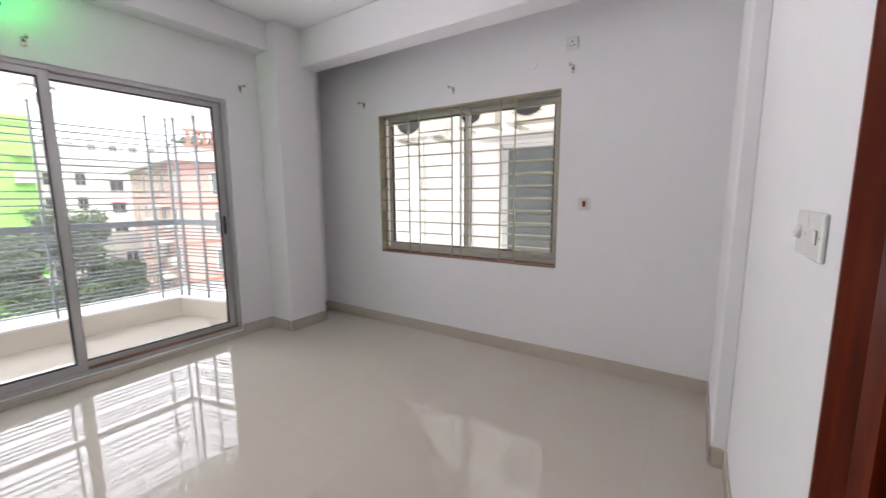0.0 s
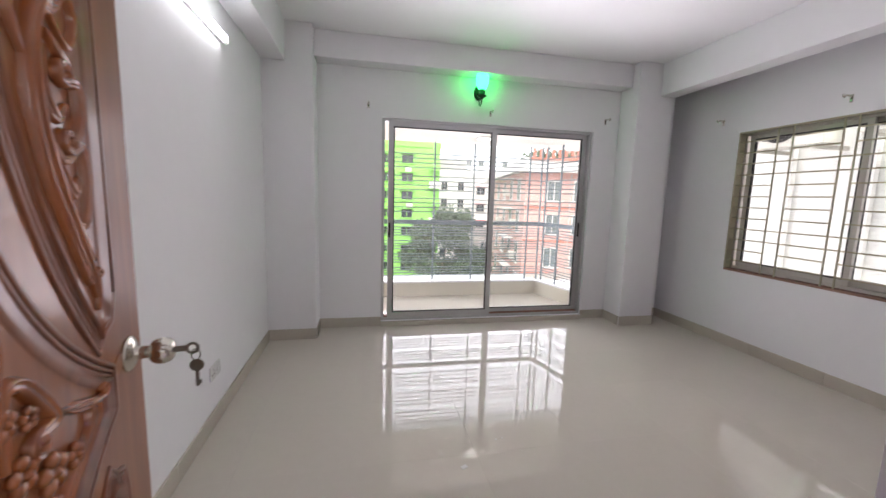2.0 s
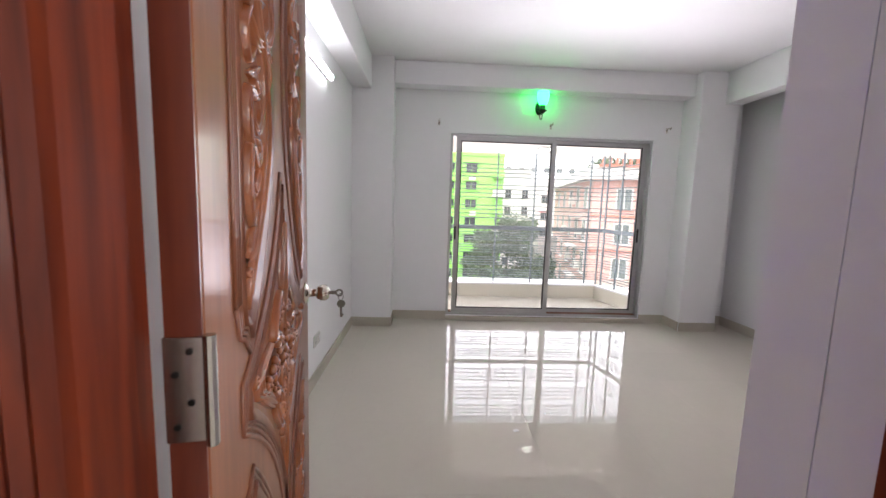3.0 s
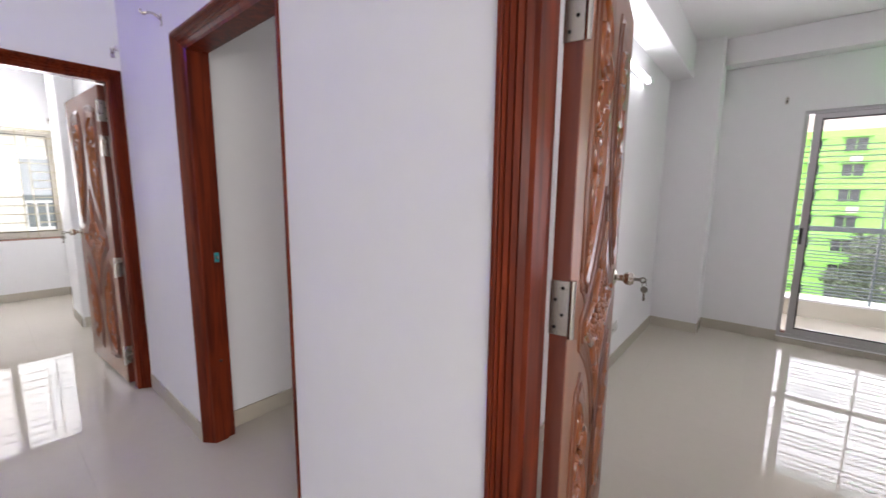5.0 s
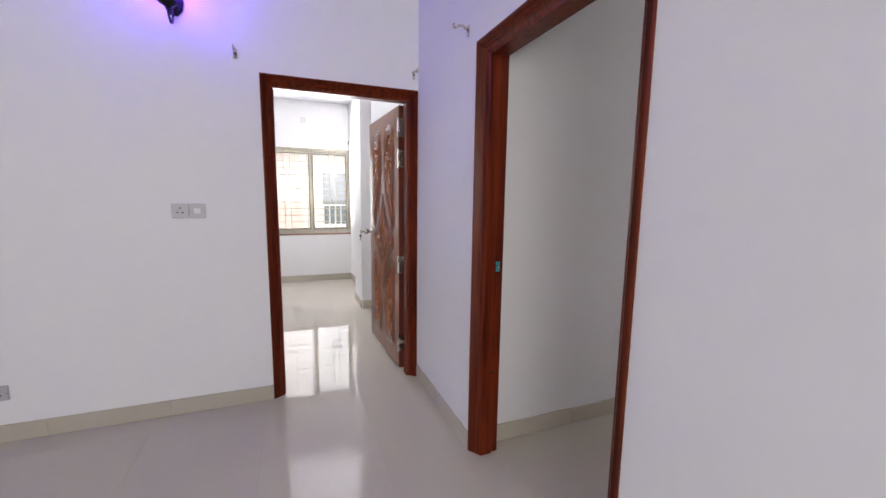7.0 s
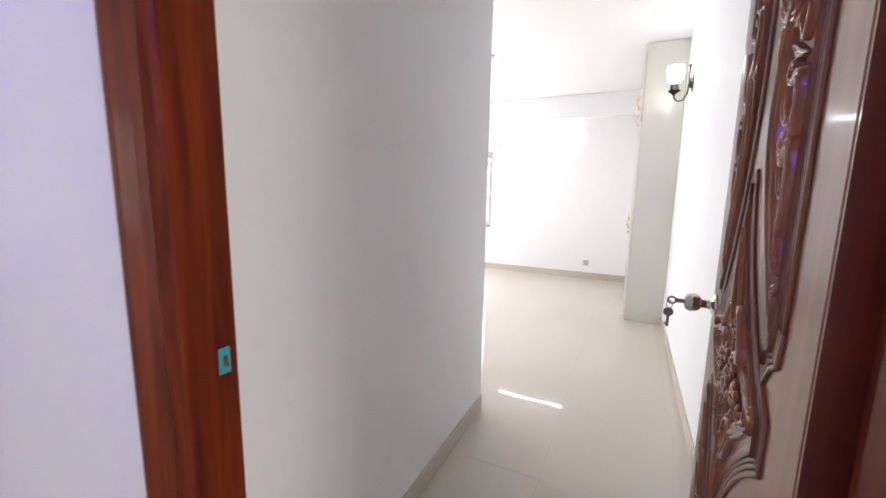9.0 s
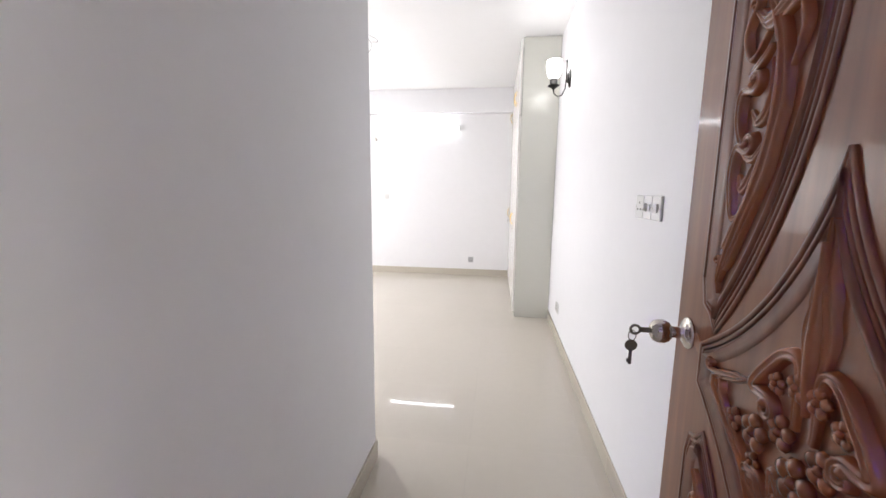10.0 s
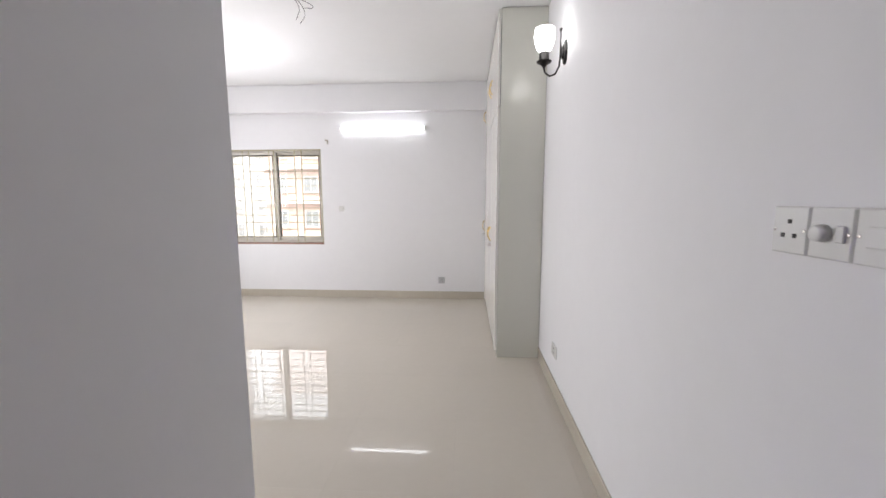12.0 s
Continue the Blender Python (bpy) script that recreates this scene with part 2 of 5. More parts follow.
WATERMARK = material("orange_varnish_smear", (0.36, 0.10, 0.02), 0.3, grain=0.2, scale=20, coat=0.6)


# ---- mesh helpers ----
def add_box(bm, x0, y0, z0, x1, y1, z1, bevel=0.0, m=None):
    made = bmesh.ops.create_cube(bm, size=1, matrix=Matrix.LocRotScale(((x0 + x1) / 2, (y0 + y1) / 2, (z0 + z1) / 2), None, (x1 - x0, y1 - y0, z1 - z0)))["verts"]
    if bevel:
        edges = {e for v in made for e in v.link_edges}
        made = [v for f in bmesh.ops.bevel(bm, geom=list(edges), offset=bevel, segments=1, affect='EDGES')["faces"] for v in f.verts]
    if m is not None:
        bmesh.ops.transform(bm, matrix=m, verts=list({v for v in made}))
    return made


def boxes(*rows, bevel=0.0):
    bm = bmesh.new()
    for r in rows:
        add_box(bm, *r, bevel=bevel)
    return bm


def add_tube(bm, path, radii, seg=8, flat=1.0, up=Vector((0, -1, 0))):
    """A tapering tube along points; flat squeezes it along up."""
    rings = []
    n = len(path)
    for i, p in enumerate(path):
        d = (Vector(path[min(i + 1, n - 1)]) - Vector(path[max(i - 1, 0)])).normalized()
        side = d.cross(up)
        side = side.normalized() if side.length > 1e-4 else d.orthogonal().normalized()
        top = side.cross(d).normalized()
        r = radii[i] if hasattr(radii, "__len__") else radii
        rings.append([bm.verts.new(Vector(p) + side * math.cos(a) * r + top * math.sin(a) * r * flat) for a in (2 * math.pi * k / seg for k in range(seg))])
    for a, b in zip(rings, rings[1:]):
        for k in range(seg):
            bm.faces.new((a[k], a[(k + 1) % seg], b[(k + 1) % seg], b[k]))
    bm.faces.new(rings[0][::-1])
    bm.faces.new(rings[-1])


def add_lathe(bm, profile, seg=16, m=Matrix(), flutes=0, depth=0.0):
    """A turned solid: profile of (radius, height) about z, moved by m."""
    rings = []
    for r, h in profile:
        ring = []
        for k in range(seg):
            a = 2 * math.pi * k / seg
            rr = r * (1 - depth * (0.5 + 0.5 * math.cos(flutes * a))) if flutes else r
            ring.append(bm.verts.new(m @ Vector((rr * math.cos(a), rr * math.sin(a), h))))
        rings.append(ring)
    for a, b in zip(rings, rings[1:]):
        for k in range(seg):
            bm.faces.new((a[k], a[(k + 1) % seg], b[(k + 1) % seg], b[k]))
    bm.faces.new(rings[0][::-1])
    bm.faces.new(rings[-1])


def part(name, bm, mat, parent=None, label="", smooth=False):
    """Links a bmesh as one mesh object, under a thing or a part."""
    bmesh.ops.recalc_face_normals(bm, faces=bm.faces)
    me = bpy.data.meshes.new(name)
    bm.to_mesh(me)
    bm.free()
    if smooth:
        me.shade_smooth()
    me.materials.append(mat)
    ob = new(name, me)
    if parent is not None:
        ob.parent = parent
    return tagged(ob, label)


def thing(name, m, label, category, group="", kind=""):
    ob = new(name)
    ob.empty_display_size = 0.1
    ob.matrix_world = m
    return tagged(ob, label, category, group, kind)


def setting(name, bm, mat, label):
    return tagged(part(name, bm, mat), label, kind="structure")


def cut_wall(name, axis, face, back, a0, a1, holes, label, top=2.79, mat=None):
    """A wall along an axis between face and back, with rectangular holes (a, b, low, high) through it."""
    rows, at = [], a0
    for a, b, low, high in sorted(holes):
        rows += [(at, a, 0, top), (a, b, high, top)] + ([(a, b, 0, low)] if low > 0 else [])
        at = b
    rows.append((at, a1, 0, top))
    bm, (n0, n1) = bmesh.new(), sorted((face, back))
    for a, b, low, high in rows:
        if b - a > 0.002:
            add_box(bm, *((a, n0, low, b, n1, high) if axis == "x" else (n0, a, low, n1, b, high)))
    return setting(name, bm, mat or PAINT, label)


# ---- large structure ----
CEILING = 2.79
WHITE = "smooth white painted plaster wall"
cut_wall("wall_north_a", "x", 3.24, 3.39, -1.495, 2.838, [(-0.465, 1.835, 0.05, 2.115)], WHITE + " around the balcony door")
cut_wall("wall_east_a", "y", 2.838, 2.99, -0.57, 3.39, [(0.64, 2.40, 0.73, 2.04)], WHITE + " with a barred window")
cut_wall("wall_between", "y", -1.495, -1.79, -0.72, 5.38, [], WHITE + " between two bedrooms")
cut_wall("wall_south_a", "x", -0.43, -0.57, -0.06, 2.838, [(0.0, 0.735, 0, 2.05)], WHITE + " beside the bathroom door")
cut_wall("wall_passage_a", "y", -0.06, 0.05, -0.72, -0.572, [], WHITE + " at the end of a short passage")
cut_wall("wall_hall_north", "x", -0.86, -0.72, -3.835, 3.0, [(-2.9, -1.9, 0, 2.09), (-1.083, -0.083, 0, 2.09)], WHITE + " with two doorways")
cut_wall("wall_hall_west", "y", -3.835, -3.975, -4.35, -0.72, [(-1.866, -0.866, 0, 2.09)], WHITE + " with an open doorway")
cut_wall("wall_hall_south", "x", -4.2, -4.35, -3.835, 3.0, [], WHITE + " of the hall")
# The east opening is unseen, put there for the hall lamp.
cut_wall("wall_hall_east", "y", 3.0, 3.15, -4.35, -0.72, [(-4.0, -1.5, 0.7, 2.3)], WHITE + " of the hall, with an unseen opening added for light")
cut_wall("wall_passage_c", "y", -2.917, -3.06, -0.72, 0.928, [], WHITE + " of a narrow passage")
cut_wall("wall_south_c", "x", 0.928, 0.79, -6.2, -3.06, [], WHITE + " behind the passage")
# This opening is out of view, assumed from how bright the room is.
cut_wall("wall_west_c", "y", -6.2, -6.35, 0.79, 5.38, [(2.05, 4.35, 0.73, 2.15)], WHITE + " of the far bedroom, with an unseen opening added for light")
cut_wall("wall_north_c", "x", 5.231, 5.38, -6.2, -1.79, [(-5.70, -4.343, 0.73, 2.0)], WHITE + " under a beam, with a window")
cut_wall("wall_west_b", "y", -7.6, -7.75, -4.35, -0.67, [(-2.06, -0.79, 0.74, 2.08)], WHITE + " with a barred window")
cut_wall("wall_north_b", "x", -0.82, -0.67, -7.6, -3.975, [], WHITE + " of the west bedroom")
cut_wall("wall_south_b", "x", -4.2, -4.35, -7.6, -3.975, [], WHITE + " of the west bedroom")
setting("pilaster_nw", boxes((-1.495, 2.945, 0, -1.075, 3.24, CEILING), bevel=0.004), PAINT, "white plastered corner pilaster")
setting("pilaster_ne", boxes((2.135, 2.945, 0, 2.555, 3.24, CEILING), bevel=0.004), PAINT, "white plastered corner pilaster")
setting("pilaster_se", boxes((2.07, -0.43, 0, 2.838, -0.37, CEILING), bevel=0.004), PAINT, "white plastered corner pilaster")
setting("pilaster_b", boxes((-6.3, -0.95, 0, -5.78, -0.82, CEILING), bevel=0.004), PAINT, "white plastered pilaster by the open door")
setting("beam_north", boxes((-1.075, 3.05, 2.56, 2.135, 3.24, CEILING), bevel=0.004), PAINT, "white ceiling beam over the balcony door")
setting("beam_east", boxes((2.395, -0.37, 2.465, 2.575, 2.945, CEILING), bevel=0.004), PAINT, "white ceiling beam along the window wall")
setting("beam_west", boxes((-1.495, -0.3, 2.465, -1.30, 2.945, CEILING), bevel=0.004), PAINT, "white ceiling beam above the tube light")
setting("beam_c", boxes((-6.2, 5.13, 2.45, -2.16, 5.231, CEILING), bevel=0.004), PAINT, "white ceiling beam over the tube light")
setting("ceiling", boxes((-7.75, -4.35, CEILING, 3.15, 5.38, CEILING + 0.15)), CEIL, "flat white painted ceiling")
setting("roof_slab", boxes((-7.9, -4.5, CEILING + 0.154, 3.2, 5.5, CEILING + 0.5)), GREYREND, "concrete slab above the flat")


def skirting(x0, y0, x1, y1, nx, ny):
    """A strip of skirting tile along a wall whose face looks towards (nx, ny)."""
    def strip(a0, a1, t, top, bevel):
        xa, xb, ya, yb = (min(x0, x1), max(x0, x1), a0, a1) if nx else (a0, a1, min(y0, y1), max(y0, y1))
        return boxes((xa + min(nx, 0) * t, ya + min(ny, 0) * t, 0.0, xb + max(nx, 0) * t, yb + max(ny, 0) * t, top), bevel=bevel)

    low, high = (min(y0, y1), max(y0, y1)) if nx else (min(x0, x1), max(x0, x1))
    base = setting("baseboard", strip(low, high, 0.007, 0.096, 0), GROUT, "beige ceramic skirting along the wall")
    count = max(1, round((high - low) / 0.6))
    for k in range(count):
        part("skirting_tile", strip(low + (high - low) * k / count + (0.0008 if k else 0), low + (high - low) * (k + 1) / count - (0.0008 if k < count - 1 else 0), 0.011, 0.098, 0.0015), SKIRT, base)


for row in ((-1.075, 3.24, -0.465, 3.24, 0, -1), (1.835, 3.24, 2.135, 3.24, 0, -1), (2.555, 3.24, 2.838, 3.24, 0, -1),
            (-1.495, 2.945, -1.075, 2.945, 0, -1), (2.135, 2.945, 2.555, 2.945, 0, -1), (-1.075, 2.956, -1.075, 3.229, 1, 0), (2.135, 2.956, 2.135, 3.229, -1, 0),
            (2.555, 2.956, 2.555, 3.229, 1, 0), (2.838, -0.359, 2.838, 3.229, -1, 0), (-1.495, -0.72, -1.495, 2.934, 1, 0),
            (2.07, -0.37, 2.838, -0.37, 0, 1), (2.07, -0.419, 2.07, -0.37, -1, 0), (0.735, -0.43, 2.058, -0.43, 0, 1), (-0.06, -0.72, -0.06, -0.43, -1, 0),
            (-3.824, -0.86, -2.9, -0.86, 0, -1), (-1.9, -0.86, -1.083, -0.86, 0, -1), (-0.083, -0.86, 3.0, -0.86, 0, -1),
            (-3.835, -4.2, -3.835, -1.866, 1, 0), (-2.917, -0.72, -2.917, 0.928, 1, 0), (-6.2, 0.928, -2.917, 0.928, 0, 1),
            (-1.79, -0.72, -1.79, 3.268, -1, 0), (-6.2, 5.231, -2.165, 5.231, 0, -1), (-6.2, 0.94, -6.2, 5.219, 1, 0),
            (-7.6, -4.2, -7.6, -0.82, 1, 0), (-7.588, -0.82, -6.3, -0.82, 0, -1), (-6.3, -0.95, -5.78, -0.95, 0, -1), (-5.78, -0.939, -5.78, -0.82, 1, 0), (-5.768, -0.82, -3.975, -0.82, 0, -1)):
    skirting(*row)


# ---- doors ----
PROFILE = ((0, 0), (0, -0.008), (0.008, -0.008), (0.011, -0.003), (0.015, -0.006), (0.019, 0.003), (0.024, 0.000), (0.030, 0.012),
           (0.036, 0.009), (0.043, 0.021), (0.048, 0.019), (0.060, 0.030), (0.071, 0.034), (0.072, 0.100), (0.060, 0.100), (0.060, 0.138), (0, 0.138))


def door_frame(name, m, width, height, label):
    """A moulded timber frame: two jambs and a head, the outer edge of the opening from x = 0 to width."""
    ob = thing(name, m, label, "door frame", kind="structure")
    for side in (0, 1):
        bm, ends = bmesh.new(), []
        for top in (0, 1):
            ends.append([bm.verts.new((width - u if side else u, d, height - u if top else 0.0)) for u, d in PROFILE])
        n = len(PROFILE)
        for k in range(n):
            bm.faces.new((ends[0][k], ends[0][(k + 1) % n], ends[1][(k + 1) % n], ends[1][k]))
        bm.faces.new(ends[0])
        bm.faces.new(ends[1][::-1])
        part("jamb", bm, FRAMEWOOD, ob)
    bm = bmesh.new()
    ends = [[bm.verts.new((width - u if side else u, d, height - u)) for u, d in PROFILE] for side in (0, 1)]
    for k in range(n):
        bm.faces.new((ends[0][k], ends[0][(k + 1) % n], ends[1][(k + 1) % n], ends[1][k]))
    part("head", bm, FRAMEWOOD, ob)
    return ob


def arc(p, q, bulge, n=12):
    """Points from p to q on a curve that bulges to one side."""
    p, q = Vector(p), Vector(q)
    side = Vector((-(q - p).y, (q - p).x)) * bulge
    return [p.lerp(q, t) + side * 4 * t * (1 - t) for t in (k / n for k in range(n + 1))]


def upper_outline():
    return (arc((0.112, 1.165), (0.112, 1.86), 0, 5) + arc((0.125, 1.885), (0.335, 1.915), 0.08, 6)
            + arc((0.352, 1.875), (0.176, 1.075), 0.125, 20) + [Vector((0.150, 1.105)), Vector((0.126, 1.115))])


def lower_outline():
    return [Vector((p.x, 0.875 - (p.y - 1.07) * 0.87)) for p in upper_outline()][::-1]


def lozenge_outline():
    left = arc((0.42, 1.385), (0.165, 1.055), 0.10, 12) + arc((0.132, 1.035), (0.132, 0.955), 0, 2) + arc((0.165, 0.935), (0.42, 0.56), 0.10, 12)
    return left + [Vector((0.84 - p.x, p.y)) for p in left[-2:0:-1]]


def inset(loop, d):
    """The closed loop moved inwards by d."""
    n, out = len(loop), []
    area = sum(loop[i].x * loop[(i + 1) % n].y - loop[(i + 1) % n].x * loop[i].y for i in range(n))
    sign = 1 if area > 0 else -1
    for i in range(n):
        t = (loop[(i + 1) % n] - loop[i - 1])
        t = t.normalized() if t.length > 1e-6 else Vector((1, 0))
        out.append(loop[i] + Vector((-t.y, t.x)) * d * sign)
    middle = (min(p.x for p in loop) + max(p.x for p in loop)) / 2
    if abs(middle - 0.42) < 0.001:
        out = [Vector((min(q.x, 0.42) if p.x <= 0.42 else max(q.x, 0.42), q.y)) for p, q in zip(loop, out)]
    return out


def moulding(loop, mirror):
    bm = bmesh.new()
    for d, r, h in ((0.0, 0.0052, 0.001), (0.0105, 0.0046, 0.001), (0.020, 0.0040, 0.001)):
        pts = inset(loop, d)
        pts = pts + [pts[0]]
        add_tube(bm, [Vector((mirror(p.x), -h, p.y)) for p in pts], r, 6, 0.8)
    crest, foot = inset(loop, 0.025), inset(loop, 0.043)
    rings = [[bm.verts.new((mirror(p.x), y, p.y)) for p in ring] for ring, y in ((inset(loop, 0.0235), 0.001), (crest, -0.0095), (foot, -0.0005))]
    n = len(loop)
    for a, b in zip(rings, rings[1:]):
        for k in range(n):
            bm.faces.new((a[k], a[(k + 1) % n], b[(k + 1) % n], b[k]))
    return bm


def inside(loop, p):
    hit, n = False, len(loop)
    for i in range(n):
        a, b = loop[i], loop[(i + 1) % n]
        if (a.y > p.y) != (b.y > p.y) and p.x < (b.x - a.x) * (p.y - a.y) / (b.y - a.y) + a.x:
            hit = not hit
    return hit


def ribbon(bm, pts, radii, mirror, lift, seg=7, flat=0.75):
    n = len(pts)
    add_tube(bm, [Vector((mirror(q.x), -lift * (0.35 + 0.65 * math.sin(math.pi * k / (n - 1))), q.y)) for k, q in enumerate(pts)], radii, seg, flat)


def spline(ctrl, n):
    """A smooth curve through a few points."""
    out, c = [], [Vector(p) for p in ctrl]
    c = [c[0] * 2 - c[1]] + c + [c[-1] * 2 - c[-2]]
    for k in range(n):
        s = k / (n - 1) * (len(c) - 3)
        i = min(int(s), len(c) - 4)
        t, (p0, p1, p2, p3) = s - i, c[i:i + 4]
        out.append(0.5 * (2 * p1 + (p2 - p0) * t + (2 * p0 - 5 * p1 + 4 * p2 - p3) * t * t + (3 * p1 - p0 - 3 * p2 + p3) * t ** 3))
    return out


def frond(bm, place, ctrl, ridges, thick, mirror, lift=0.010, curl=False):
    """A carved acanthus frond: a domed blade with gouged grooves; with curl it rolls up into a volute round a bud."""
    n, thick = 24, thick * 0.80
    line = [place(p.x, p.y) for p in spline(ctrl, n)]
    half = thick * (0.55 + 0.55 * ridges)
    if curl:
        d, before = (line[-1] - line[-2]).normalized(), (line[-3] - line[-5]).normalized()
        side = 1 if before.x * d.y - before.y * d.x >= 0 else -1
        r0, c = half * 0.95 + 0.004, line[-1]
        for k in range(1, 15):
            a = side * 0.42
            d = Vector((d.x * math.cos(a) - d.y * math.sin(a), d.x * math.sin(a) + d.y * math.cos(a)))
            c = c + d * r0 * 0.42 * (1 - 0.045 * k)
            line.append(c)
    total, m, grid = len(line), max(7, 4 * ridges + 1), []
    for k, p in enumerate(line):
        t = k / (total - 1)
        d = (line[min(k + 1, total - 1)] - line[max(k - 1, 0)]).normalized()
        across = Vector((-d.y, d.x))
        if curl:
            w = half * (0.30 + 0.70 * math.sin(math.pi * min(0.5, 0.06 + 0.9 * t))) * (1 - 0.62 * max(0.0, t - 0.45) / 0.55)
        else:
            w = half * (0.10 + 0.90 * math.sin(math.pi * (0.03 + 0.94 * t)) ** 0.8) * (1 + (0.12 * math.sin(31 * t) if ridges > 2 else 0))
        top = lift * 1.3 * (0.45 + 0.55 * math.sin(math.pi * min(0.62, 0.08 + 0.8 * t)))
        row = []
        for j in range(m):
            u = -1 + 2 * j / (m - 1)
            groove = abs(math.cos(math.pi * ridges * (u + 1) / 2)) ** 4 if ridges > 1 else 0
            q = p + across * w * u
            row.append(bm.verts.new((mirror(q.x), 0.0008 - top * (1 - u * u) ** 0.5 * (1 - 0.48 * groove), q.y)))
        grid.append(row)
    for r, q in zip(grid, grid[1:]):
        for j in range(m - 1):
            bm.faces.new((r[j], r[j + 1], q[j + 1], q[j]))
    if curl:
        s, e = half * 0.50 + 0.0015, line[-1] + (line[-1] - line[-8]) * 0.1
        add_lathe(bm, [(0.001, -s), (s * 0.75, -s * 0.6), (s, 0), (s * 0.75, s * 0.6), (0.001, s)], 10, pose(mirror(e.x), -lift * 0.8, e.y, 90))


def flower(bm, c, s, mirror):
    """A five-petalled carved flower."""
    for k in range(5):
        a = math.pi / 2 + k * math.tau / 5
        p = c + Vector((math.cos(a), math.sin(a))) * s
        add_lathe(bm, [(0.001, -0.6 * s), (0.5 * s, -0.45 * s), (0.72 * s, 0), (0.5 * s, 0.3 * s), (0.001, 0.4 * s)], 8, pose(mirror(p.x), -0.006, p.y, 90))
    add_lathe(bm, [(0.001, -0.5 * s), (0.35 * s, -0.4 * s), (0.45 * s, 0), (0.001, 0.3 * s)], 8, pose(mirror(c.x), -0.011, c.y, 90))


